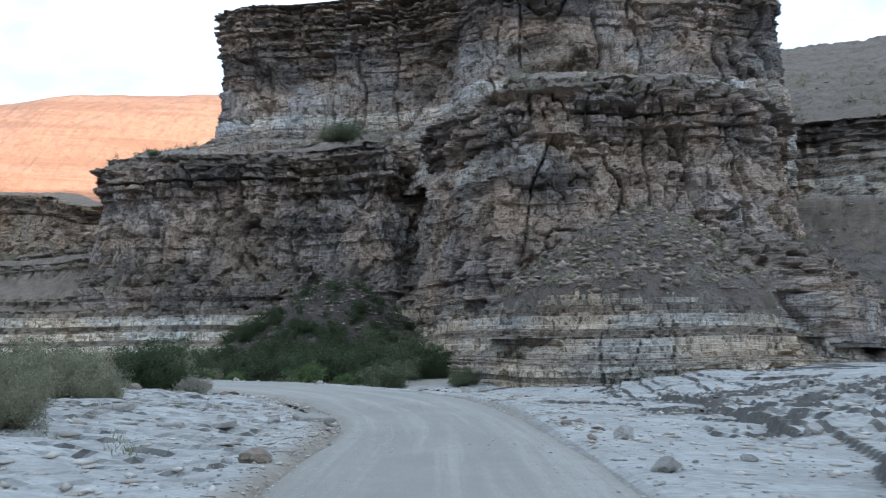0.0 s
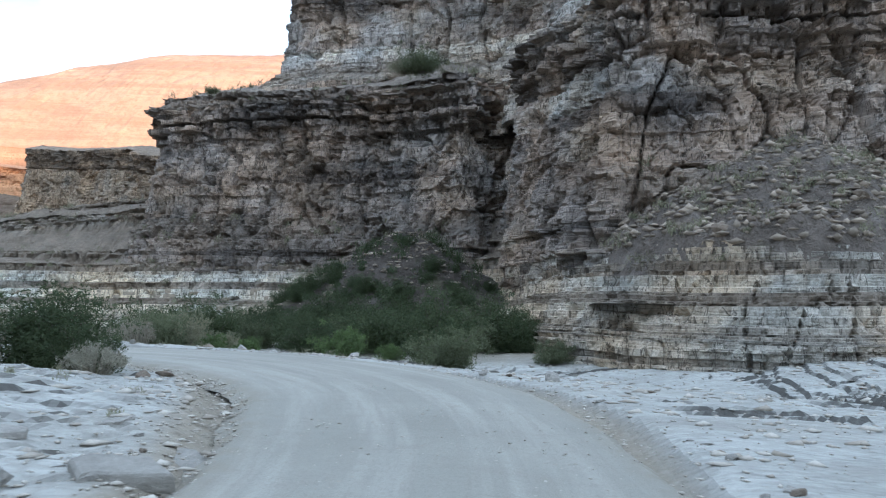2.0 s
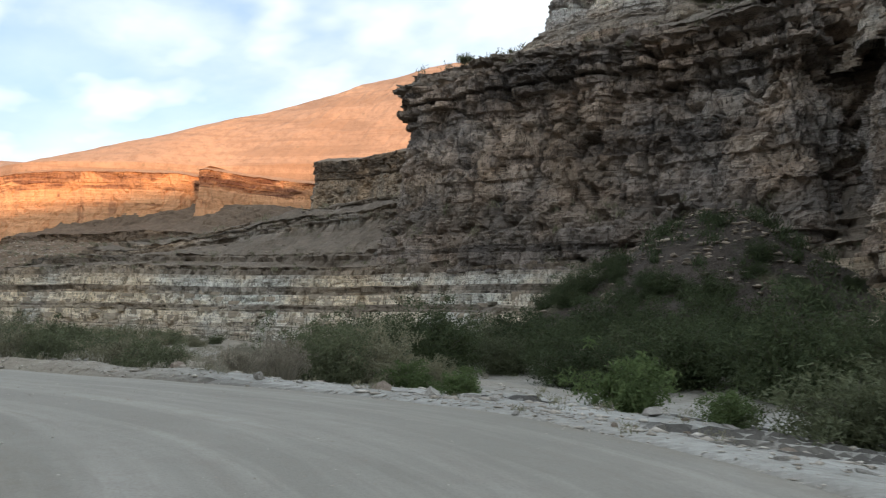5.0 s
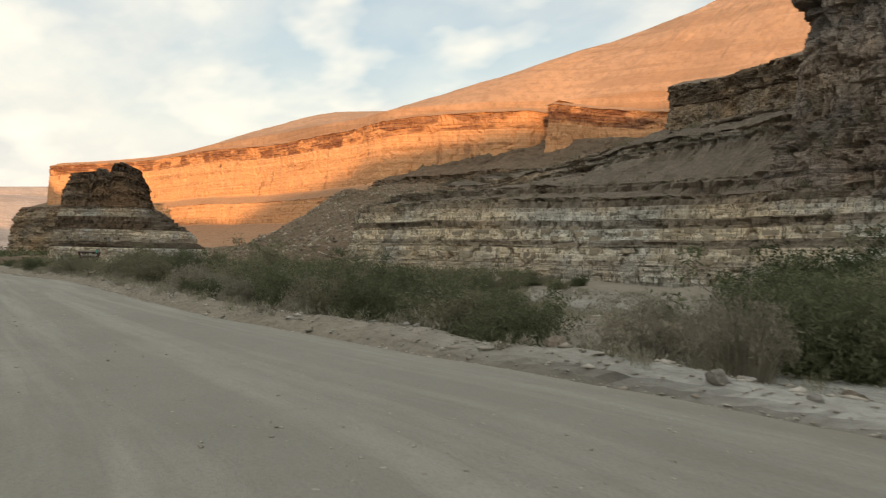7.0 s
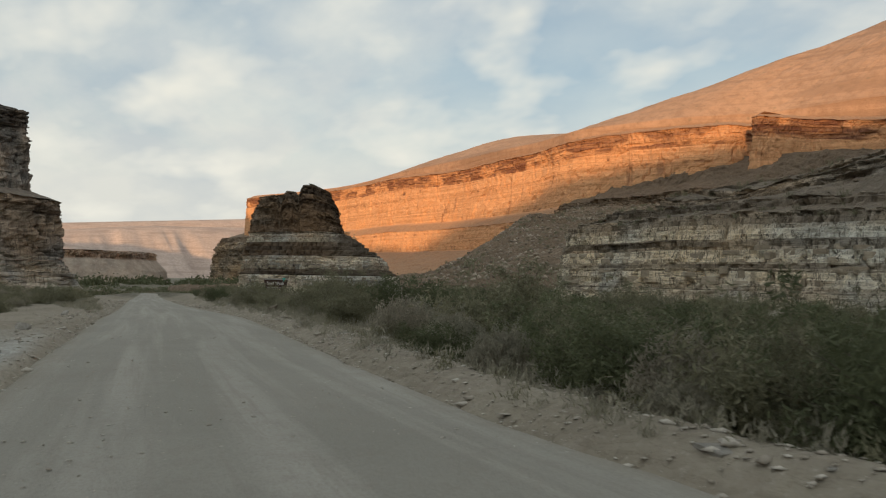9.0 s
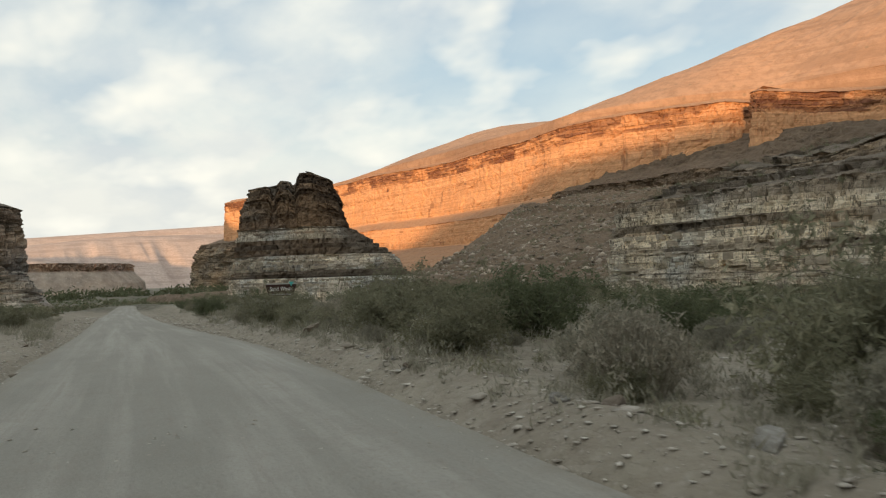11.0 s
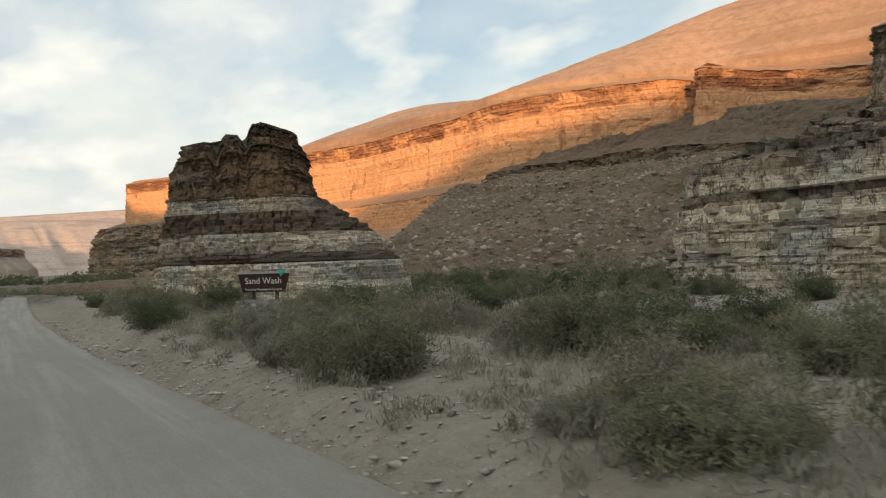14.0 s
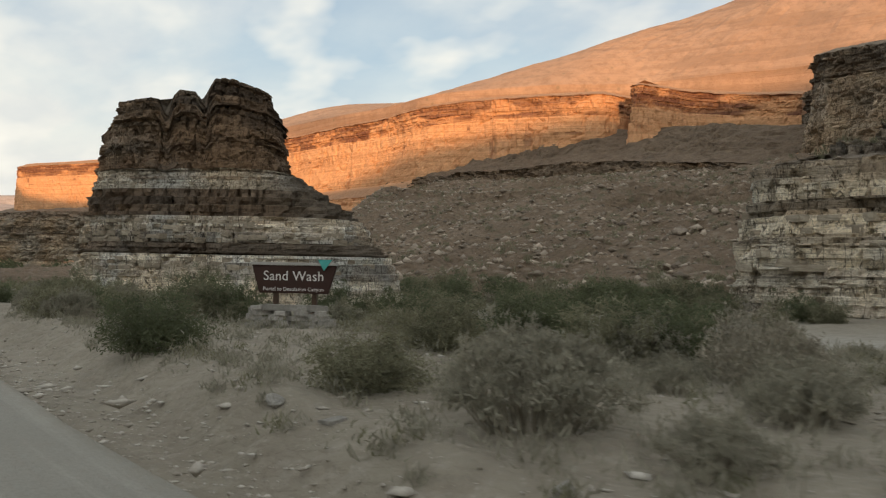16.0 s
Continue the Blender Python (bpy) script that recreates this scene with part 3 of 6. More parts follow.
    close = np.clip(ins, -limit * 2, limit)
    x = line[None, :, 0] + inward[None, :, 0] * close + back[0] * (ins - close)
    y = line[None, :, 1] + inward[None, :, 1] * close + back[1] * (ins - close)
    co = np.stack([x, y, Z], -1)
    if post:
        co = post(co, S, R)
    tone = np.clip(0.5 + 0.8 * (hsh(bd, 7, seed) - 0.5) * (1 - 0.5 * mass) + 0.6 * (hsh(ic, bd, seed + 11) - 0.5) * (1 - mass) + 0.28 * mass * (ident - 0.5) + 1.25 * (fbm(S / 7, zw / 3, 4, seed + 12) - 0.5), 0, 1)
    pl = np.clip(pale * (0.45 + 1.1 * hsh(bd, 8, seed)) + 0.35 * (hsh(ic, bd, seed + 13) - 0.5) * (pale > 0.15) + 0.5 * (fbm(S / 10, zw / 4, 3, seed + 14) - 0.55), 0, 1) * rock
    if fade:
        pl = pl * fade(line[None, :, 0])
    me = grid_mesh(name, co, closed, False, mats, {"tone": tone * np.where(pale <= 0.01, 1 - (1 - dark) * smooth(0.34, 0.56, fbm(S / 5.0, zw / 1.6, 4, seed + 16)), 1.0), "pale": pl, "soil": np.clip(earth * (0.4 + 1.2 * fbm(S / 3.5, zw / 2.0 + inset / 3.5, 4, seed + 15)) * np.where(rock > 0, np.clip(line[None, :, 2], 0, 1), 1.0), 0, 1) * np.ones((1, m))})
    return me


# main mesa: light thin-bedded foot, dark wall on a debris slope, upper storey
foot_plan = [(-81.2, 160, 0.25, 1), (-79.0, 103, 0.25, 1), (-79.0, 88, 0.22, 1), (-78.9, 83.4, 0.2, 1), (-76, 81.6, 0.25, 1), (-66, 81.2, 0.45, 1), (-55, 82.6, 0.7, 1), (-43, 84.4, 0.9, 1),
             (-31, 83, 1, 1), (-22, 80, 1, 1), (-14, 78.4, 1, 1), (-6, 76, 0.9, 1), (-2.5, 71, 0.8, 1), (-1.6, 62, 0.9, 1), (1.0, 56.5, 1.1, 1),
             (4.5, 50.8, 1.25, 1), (11.5, 47.0, 1.4, 1), (21, 49, 1.4, 1), (29, 57, 1.2, 0.9), (36, 70, 1, 0.9), (40, 90, 1, 0.9)]
foot_profile = [(0, -3.2, 0.3, 0.2, 0.6), (0, -1.2, 0.22, 0.2, 0.6), (0.2, 0.9, 0.2, 0.2, 0.75), (0.9, 1.7, 0.45, 0.16, 0.95), (1.3, 2.5, 0.2, 0.25, 0.6), (2.0, 3.1, 0.55, 0.18, 0.95),
                (2.6, 3.9, 0.25, 0.3, 0.15), (3.2, 4.6, 0.3, 0.22, 0.7), (4.0, 5.6, 0.28, 0.35, 0.35), (5.2, 6.4, 0, 0.7, 0.2), (8, 6.9, 0.3, 0.6, 0.1), (8.8, 7.5, 0, 0.9, 0.1), (13, 7.9, 0.35, 0.6, 0.1), (14, 8.9, 0, 0.9, 0), (18, 9.4, 0.3, 0.6, 0.1), (18.8, 10.0, 0, 0.9, 0), (22, 10.6, 0, 0.9, 0.1), (34, 12.0, 0, 0.9, 0), (60, 13.5, 0, 0.9, 0), (78, 14, 0, 0, 0)]


def rise_to_wall(co, S, R):
    """The slope behind the ledge climbs towards the wall's end, in uneven steps."""
    back_of = smooth(7, 16, R[:, 0:1])
    co[..., 2] += back_of * (4.6 * smooth(-70, -42, co[..., 0]) + 2.0 * (fbm(co[..., 0] / 9, co[..., 1] / 9, 4, 77) - 0.5))
    return co


wall_plan = [(-48, 150, 0.3, 1.05), (-43.5, 120, 0.4, 1.04), (-40.8, 99, 0.5, 1.03), (-39.5, 93.5, 0.5, 1.03), (-34, 90.6, 0.45, 1.03), (-26, 88.0, 0.4, 1.02), (-17, 85.6, 0.35, 1.0), (-9, 82.8, 0.3, 1.0),
             (-5.0, 81.4, 0.2, 1.0), (-4.2, 83.6, 0.1, 1.0), (-3.2, 85.0, 0.05, 1.0), (-2.4, 84.6, 0.05, 1.0), (-1.9, 79.6, 0.1, 1.0), (-1.0, 75, 0.12, 0.99), (0.8, 69, 0.18, 0.98), (3.3, 62.6, 0.2, 0.98), (4.4, 61.2, 0.3, 0.98), (7.0, 60.9, 0.55, 0.98), (14, 60.8, 1.0, 0.98), (22.6, 60.9, 1.0, 0.96), (24.2, 62.2, 1.0, 0.96), (28, 66.5, 1.0, 0.95), (31.5, 74, 1.0, 0.95), (36, 100, 1, 1)]
wall_profile = [(-6.7, 2.0, 0.5, 0.3, 0.2), (-6.3, 5.6, 0.7, 0.5, 0.06), (-4.5, 7.6, 0.8, 0.5, 0.04), (-1.0, 10.6, 0.9, 0.5, 0.05), (-0.2, 11.6, 1.0, 0.5, 0.10), (0.3, 15.0, 0.8, 0.5, 0.14), (1.0, 17.6, 0.55, 0.7, 0.0),
                (0.8, 19.0, 0.4, 0.8, 0.0), (0.2, 21.3, 0.3, 0.9, 0.0), (3.2, 23.2, 0, 0.5, 0.1), (9, 25.6, 0, 0.5, 0), (16, 27.0, 0, 0.5, 0), (30, 28, 0, 0, 0)]
upper_plan = [(-25, 150, 1, 1), (-25.5, 120, 1, 1), (-26.6, 98.5, 1, 1), (-25.5, 95.2, 1, 1), (-13, 92.6, 1, 1), (-4, 91.5, 1, 0.99), (0.8, 87, 1, 0.98), (2.0, 79.0, 1, 0.97), (9, 75.6, 1, 0.97),
              (22, 76.5, 0.6, 0.97), (32.2, 76.8, 0.1, 0.95), (34.2, 81, 0, 0.94), (36, 92, 0, 0.95), (44, 130, 0, 0.95)]
upper_profile = [(-4.0, 18.0, 0.4, 0.3, 0.45), (-2.4, 24.5, 0.35, 0.3, 0.6), (-0.3, 26.5, 0.5, 0.3, 0.75), (0.3, 28.5, 0.9, 0.35, 0.16), (0.7, 32.5, 0.5, 0.45, 0.0), (0.9, 36.5, 0.35, 0.7, 0.0),
                 (0.6, 39.0, 0.3, 0.8, 0.0), (0.2, 41.8, 0, 0.3, 0.1), (4, 42.6, 0, 0.5, 0), (40, 44, 0, 0, 0)]
mesa = tagged(new("mesa"), "layered brown sandstone mesa above the dirt road, in evening shade", "mesa")
part("base_ledge", sweep("base_ledge", foot_plan, foot_profile, 11, 0.17, [rock_foot], 0.95, 0.5, 4.0, whole=4.0, soil_step=0.7, post=rise_to_wall, fade=lambda x: 1 - 0.55 * smooth(-14, 0, x)), mesa, "thin pale limestone beds at the foot of the cliff")
part("cliff_wall", sweep("cliff_wall", wall_plan, wall_profile, 12, 0.15, [rock_near], 1.0, 1.0, 6.0, smooth_m=1.5, soil_step=0.35, step=0.18, dark=0.78, fade=lambda x: 1 + 2.6 * smooth(-2.0, -1.0, x) * (1 - smooth(2.5, 4.5, x))), mesa, "dark weathered sandstone wall over a debris slope")
part("upper_cliff", sweep("upper_cliff", upper_plan, upper_profile, 13, 0.2, [rock_near], 1.0, 1.0, 7.0, soil_step=1.5, step=0.22, dark=0.62), mesa, "upper storey of brown sandstone with a ragged dark rim")

# dark debris cone in the corner of the cliff
mr, ma = np.meshgrid(np.linspace(0, 1, 60), np.linspace(0, 2 * math.pi, 121))
mx, my = -9.5 + mr * 13.5 * np.cos(ma), 77.0 + mr * 10.5 * np.sin(ma)
mz = -0.8 + 9.6 * (1 - mr) ** 0.85 + (fbm(mx / 3.0, my / 3.0, 5, 75, 0.6) - 0.5) * 2.6 * (0.3 + 0.7 * mr) * (1 - mr * 0.5)
debris = tagged(new("debris_cone", grid_mesh("debris_cone", np.stack([mx, my, mz], -1), False, False, [cone_rock])), "dark brown debris cone at the foot of the cliff", "debris cone")

# talus heaped against the front of the buttress
tx_, ty_ = np.meshgrid(np.arange(3, 25, 0.2), np.arange(51.5, 63.5, 0.2))
td = np.hypot((tx_ - 14.0) * 0.9, ty_ - 61.5)
tz_ = 12.2 - 0.64 * td - 2.6 * np.maximum(td - 8.8, 0) + (fbm(tx_ / 4.0, ty_ / 4.0, 6, 59, 0.66) - 0.5) * 3.4
talus = tagged(new("talus_slope", grid_mesh("talus_slope", np.stack([tx_, ty_, np.maximum(tz_, 2.5)], -1), False, False, [talus_rock])), "grey-brown talus heaped against the cliff with dry tufts", "talus")

# side canyon beyond the mesa's right end
side_plan = [(35, 102, 1, 1), (47, 97, 1, 1), (62, 90, 1, 1), (90, 80, 1, 1), (120, 60, 1, 1)]
side_profile = [(-24, -1.0, 0, 0.8, 0), (-12, 8, 0, 0.9, 0), (-2, 18, 0, 0.6, 0), (0, 19.5, 0.7, 0.4, 0.7), (0.5, 22, 0.7, 0.5, 0.3), (1, 26, 0.4, 0.7, 0.0), (1.2, 29, 0, 0.5, 0),
                (8, 32, 0, 0.8, 0), (70, 60, 0, 1.5, 0), (110, 70, 0, 1.5, 0), (160, 72, 0, 0, 0)]
tagged(new("side_cliff", sweep("side_cliff", side_plan, side_profile, 14, 0.6, [rock_side], 1.0, 0.8, 8.0, soil_step=1.5, limit=12.0)), "shaded canyon side with a pale cliff band over scree", "cliff")

# fan of rubble at the mouth of the side canyon
fx, fy = np.meshgrid(np.arange(17, 92, 0.4), np.arange(46, 112, 0.4))
fr = np.hypot((fx - 41) * 0.95, fy - 96) + 4.0 * (fbm(fx / 9, fy / 9, 3, 57) - 0.5)
fz = -1.6 + 17.0 * np.clip(1 - fr / 46, 0, 1) ** 1.25 + (fbm(fx / 3, fy / 3, 4, 58, 0.6) - 0.5) * 1.3
fan = tagged(new("rubble_fan", grid_mesh("rubble_fan", np.stack([fx, fy, fz], -1), False, False, [talus_rock])), "grey-brown rubble fan at the mouth of the side canyon", "scree slope")

# far mesa: sunlit band, and the dry hill over it
far_plan = [(-640, 330, 0.08, 1), (-560, 232, 0.08, 1), (-538, 190, 0.08, 1), (-520, 183, 0.08, 1), (-490, 197, 0.08, 1), (-440, 213, 0.2, 1), (-369, 211, 1, 1), (-330, 214, 1, 0.96), (-285, 210, 1, 0.95), (-262, 211, 1, 0.96), (-240, 207, 1, 0.97), (-222, 216, 1, 1),
            (-205, 224, 1, 1), (-195, 230, 1, 1), (-192, 234, 1, 1), (-191.4, 244, 1, 1.0), (-190, 247, 1, 1.0), (-186.4, 247, 1, 1.0), (-185.4, 244, 1, 1.0), (-184.8, 232, 1, 1.0), (-183.5, 227, 1, 1.0), (-179.5, 226.5, 1, 1.0), (-177.5, 232, 1, 1.0), (-176, 244, 1, 1.0), (-173, 249, 1, 1.0), (-163, 252, 1, 0.97), (-151, 254, 1, 0.95), (-141, 243, 1, 0.94), (-135.5, 228, 1, 0.94), (-133.5, 220, 1, 0.94), (-129, 209, 0.7, 0.9), (-100, 187, 0.35, 0.79), (-71, 151, 0.25, 0.65), (-53, 121, 0.2, 0.48), (-36, 112, 0.2, 0.46)]
far_profile = [(-60, 0, 0, 1.0, 0), (-24, 9, 0, 1.0, 0), (-9, 13, 1.2, 0.5, 0.35), (-7.5, 22, 0, 0.6, 0), (-2, 26, 1.6, 0.5, 0.5), (0, 34, 1.3, 0.6, 0.35), (0.8, 42, 0.6, 1.0, 0.0), (0.5, 47.5, 0, 0.6, 0.0), (4, 49, 0, 0, 0)]
hill_plan = far_plan[:11] + [(-222, 216, 1, 1), (-205, 228, 1, 1), (-192, 245, 1, 1), (-172, 252, 1, 1), (-160, 258, 1, 1), (-142, 260, 1, 1), (-110, 268, 1, 1), (-70, 285, 1, 1), (-20, 310, 1, 1), (40, 330, 1, 1)]
hill_profile = [(3.8, 40, 0, 0.1, 0), (4, 49, 0, 0.6, 0), (24, 60, 0, 1.0, 0), (60, 100, 0, 1.2, 0), (130, 101, 0, 1.5, 0), (260, 102, 0, 0, 0)]


def cap_hill(co, S, R):
    """The hill swells from the rim to a crest that dips and rises along its length."""
    x, inset = co[..., 0], R[:, 0:1]
    crest = np.interp(x, [-640, -540, -490, -450, -420, -395, -370, -345, -320, -295, -270, -245, -220, -195, -170, -140, -100, -60, -20, 40],
                      [49.5, 50, 52.5, 56.5, 60.4, 63.8, 66.5, 68, 66, 62.4, 60.2, 62, 71.5, 84.5, 95, 101, 105, 111, 118, 125])
    swell = 49 + (crest - 49) * np.sin(np.clip(inset / 60, 0, 1) * math.pi / 2)
    rough = fbm(x / 16, co[..., 1] / 16, 4, 76) - 0.5
    co[..., 2] = np.where(inset > 3.9, swell + rough * 2.2 * smooth(4, 20, inset), co[..., 2])
    return co


far_mesa = tagged(new("far_mesa"), "distant mesa with an orange sunlit cliff band under bare hills", "mesa")
# same rock as cliff_band, with its shade put into a grey-brown colour
part("shaded_band", sweep("shaded_band", far_plan[-9:], far_profile, 18, 0.4, [rock_shelf_shade], 0.9, 1.2, 12.0, 8.0, step=0.5, soil_step=2.0, crag=0.8), far_mesa, "end of the band, coloured grey-brown for its shade")
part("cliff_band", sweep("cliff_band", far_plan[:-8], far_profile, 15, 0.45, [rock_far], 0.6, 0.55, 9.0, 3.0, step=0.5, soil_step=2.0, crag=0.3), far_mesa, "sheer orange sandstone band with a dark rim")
part("hillside", sweep("hillside", hill_plan, hill_profile, 15, 1.6, [hill_soil], 1.0, 1.0, 22.0, 12.0, post=cap_hill, soil_step=3.0), far_mesa, "smooth tan hillside with faint beds")

# grey-brown shelf below the far mesa's west end, in shade
shelf_plan = [(-680, 300, 1, 1), (-600, 215, 1, 1), (-572, 182, 1, 1), (-545, 168, 1, 1), (-500, 176, 1, 1), (-450, 196, 1, 1), (-400, 205, 1, 1)]
shelf_profile = [(-4, -5, 0, 0.5, 0.3), (0, -1, 0.9, 0.9, 0.55), (0.8, 7, 0.7, 1.0, 0.75), (2.4, 12, 0.5, 1.2, 0.2), (3.2, 16, 0.8, 1.0, 0.4), (5, 21, 0.6, 0.9, 0.1), (9, 24, 0, 0.9, 0), (26, 30, 0, 0.8, 0), (40, 32, 0, 0, 0)]
part("lower_shelf", sweep("lower_shelf", shelf_plan, shelf_profile, 17, 0.9, [rock_shelf_shade], 1.3, 2.2, 16.0, 10.0, step=0.9, soil_step=2.0, limit=45.0), far_mesa, "grey-brown stepped shelf below the orange band")

# scree in front of the far mesa
gx, gy = np.meshgrid(np.arange(-262, -40, 0.8), np.arange(84, 238, 0.8))
rise = smooth(92, 232, gy - 0.10 * (gx + 120))
spur = smooth(-24, 3, (gx + 150) * 0.68 + (gy - 112) * 0.74)
sz = -1.5 + spur * (1.5 + 23.0 * rise + 1.0 * smooth(10, 60, (gx + 150) * 0.72 + (gy - 112) * 0.62) * smooth(90, 150, gy) * (1 - smooth(180, 225, gy)))
sz += (1 - spur) * smooth(90, 200, gy) * 11.0 * fbm(gx / 25, gy / 25, 3, 71)
sz += spur * (fbm(gx / 18, gy / 18, 5, 70, 0.6) - 0.5) * 7.0 + (fbm(gx / 2.5, gy / 2.5, 3, 72) - 0.5) * 1.4
sz -= 5.0 * (1 - smooth(84.5, 89, gy))
steps = sz / 4.2 + 1.6 * fbm(gx / 30, gy / 30, 3, 78)
sz_step = sz + 4.2 * (np.floor(steps) + smooth(0.72, 1.0, steps - np.floor(steps)) - steps)
patchy = smooth(0.46, 0.58, fbm(gx / 26, gy / 18, 3, 79)) * smooth(9, 13, sz)
sz = sz + 0.75 * patchy * (sz_step - sz)
scree = grid_mesh("scree_slope", np.stack([gx, gy, sz], -1), False, False, [scree_rock])
by_scree = tagged(new("scree_slope", scree), "brown boulder-strewn scree slope below the far mesa", "scree slope")

# broken dark ledge that crops out across the upper scree
ledge_plan = [(-268, 212, 1, 0.96), (-242, 203, 1, 0.98), (-222, 203, 1, 1.0), (-205, 208, 1, 1.03), (-192, 214, 1, 1.08), (-184, 215, 1, 1.05), (-172, 211, 1, 0.98), (-160, 209, 1, 0.96), (-148, 210, 1, 0.92), (-138, 205, 1, 0.85)]
ledge_profile = [(-5, 18.0, 0, 0.9, 0.2), (-1.6, 22.0, 0.5, 0.8, 0.3), (0, 23.6, 0.6, 0.8, 0.12), (1.6, 25.0, 0.5, 0.9, 0.06), (2.2, 26.0, 0, 1.0, 0), (9, 29.0, 0, 1.8, 0), (22, 36.5, 0, 1.5, 0), (36, 38, 0, 0, 0)]
part("rock_ledge", sweep("rock_ledge", ledge_plan, ledge_profile, 27, 0.4, [rock_ledge_mat], 1.2, 1.6, 7.0, 4.0, step=0.4, soil_step=0.8, limit=40.0, wave=1.3), by_scree, "dark broken rock ledge across the scree")

# unseen ridge added on the sun's side, shaped to shade the canyon
shade_x = np.array([-700, -520, -470, -420, -340, -299, -226, -197, -183, -165, -150, -60, 420.0])
shade_z = np.array([36, 33, 29, 14, 11, 14, 25, 35, 40, 42.5, 46, 62, 90.0])
reach = (np.interp(shade_x, [-640, -520, -440, -262, -222, -190, -165], [300, 183, 213, 211, 216, 233, 246]) + 160) / -math.cos(radians(SUN_AZ))
rx = np.linspace(-900, 1400, 271)
edge = np.interp(rx, shade_x + math.sin(radians(SUN_AZ)) * reach, shade_z + math.tan(radians(SUN_ELEV)) * reach)
edge += (fbm(rx / 30, 0.3, 3, 91) - 0.5) * 5
ridge = np.stack([np.stack([rx, np.full_like(rx, yy), np.where(np.full_like(rx, f) > 0, edge * f, -4.0)], -1) for yy, f in ((-95, 0.0), (-125, 0.55), (-140, 0.7), (-148, 0.97), (-160, 1.0), (-300, 1.0))])
tagged(new("ridge", grid_mesh("ridge", ridge, False, False, [scree_rock])), "unseen ridge added to keep the canyon in shade", "cliff")

# cliff beside the road ahead
left_plan = [(-260, 16, 1, 1), (-200, 38, 1, 0.9), (-162, 49, 1, 0.86), (-149, 51.6, 1.3, 0.84), (-142, 50.2, 1.4, 0.84), (-138, 40, 1.3, 0.86), (-136, 10, 1, 1), (-134, -40, 1, 1)][::-1]
left_profile = [(-3, -2.5, 0, 0.4, 0), (-1.6, 0.2, 0.3, 0.3, 0.6), (-0.6, 3.0, 0.4, 0.4, 0.3), (0, 4.5, 0.8, 0.4, 0.15), (0.6, 11, 0.5, 0.5, 0.05), (0.8, 13.5, 0, 0.4, 0),
                (4.5, 15, 0.8, 0.4, 0.1), (5.2, 24, 0.5, 0.5, 0.0), (5.4, 27.5, 0, 0.3, 0), (20, 28, 0, 0, 0)]
tagged(new("road_cliff", sweep("road_cliff", left_plan, left_profile, 16, 0.6, [rock_near], 1.0, 0.9, 6.0, soil_step=1.5, back=(-0.3, -0.95), limit=6.0)), "brown stepped sandstone cliff beside the road", "cliff")

# lone butte
butte = tagged(new("butte"), "small brown sandstone butte on pale layered ledges behind the sign", "butte")
AX, DEEP = Vector((0.41, 0.912)), Vector((-0.912, 0.41))  # across the butte's face, and into it
butte_cap = [(-98.0 + AX.x * q + DEEP.x * d, 67.0 + AX.y * q + DEEP.y * d, k, 1) for q, d, k in
             [(-4.6, 1.8, 0.16), (-4.3, 0.3, 0.2), (-3.2, -0.7, 0.26), (-1.6, -1.4, 0.3), (0.6, -2.2, 0.36), (2.8, -3.0, 0.55), (4.3, -2.2, 1.05), (4.8, 0.6, 1.2), (3.4, 4.4, 1.0), (-1.5, 5.2, 0.7), (-4.4, 4.0, 0.4)]]
butte_low = [(-5.3, -1.2, 0.3, 0.16, 0.8), (-5.0, 0.0, 0.35, 0.16, 0.9), (-4.8, 1.0, 0.42, 0.14, 1.0), (-4.5, 1.8, 0.14, 0.15, 0.1), (-3.9, 2.35, 0.30, 0.16, 0.85), (-3.5, 3.1, 0.16, 0.14, 1.0), (-3.2, 3.6, 0.24, 0.28, 0.02), (-1.5, 4.9, 0.13, 0.12, 0.8), (-0.2, 5.8, 0, 0.12, 0.2), (1.5, 6.0, 0, 0, 0)]
butte_ledges = sweep("ledges", butte_cap, butte_low, 21, 0.07, [rock_butte], 1.0, 0.28, 3.6, 1.0, True, 0.10, step=0.2, crag=0.75)
ledges = part("ledge_base", butte_ledges, butte, "pale blocky limestone ledges")
cap_profile = [(-0.25, 5.1, 0.16, 0.12, 0.5), (-0.08, 5.9, 0.5, 0.3, 0.0), (0.12, 7.4, 0.4, 0.3, 0.0), (0.45, 8.8, 0.3, 0.3, 0.0), (0.9, 9.8, 0.2, 0.25, 0.0), (1.3, 10.4, 0, 0.12, 0), (3.4, 10.6, 0, 0, 0)]


def cap_top(co, S, R):
    """A saddle and a notch divide the top into three knobs."""
    q = (co[..., 0] + 98.0) * AX.x + (co[..., 1] - 67.0) * AX.y
    z = co[..., 2]
    top = np.interp(q, [-4.7, -4.2, -3.9, -2.2, -1.8, -1.6, -1.4, -1.2, -0.9, -0.2, 0.15, 0.3, 0.45, 0.7, 1.6, 2.6, 3.0, 3.6, 4.0, 4.5, 4.8],
                    [8.6, 8.9, 9.4, 9.55, 9.45, 8.8, 8.65, 9.6, 9.95, 9.85, 9.3, 9.15, 10.0, 10.5, 10.45, 10.0, 9.9, 9.5, 9.0, 8.3, 7.4])
    f = np.clip((z - 5.5) / 5.0, 0, 1.05)
    co[..., 2] = np.where(z > 5.5, 5.5 + f * (top - 5.5), z)
    return co


part("cap_rock", sweep("cap_rock", butte_cap, cap_profile, 22, 0.07, [rock_butte], 0.85, 0.40, 3.0, 0.8, True, 0.05, post=cap_top, step=0.12, dark=0.85, crag=0.9), butte, "dark brown weathered sandstone cap with three knobs")


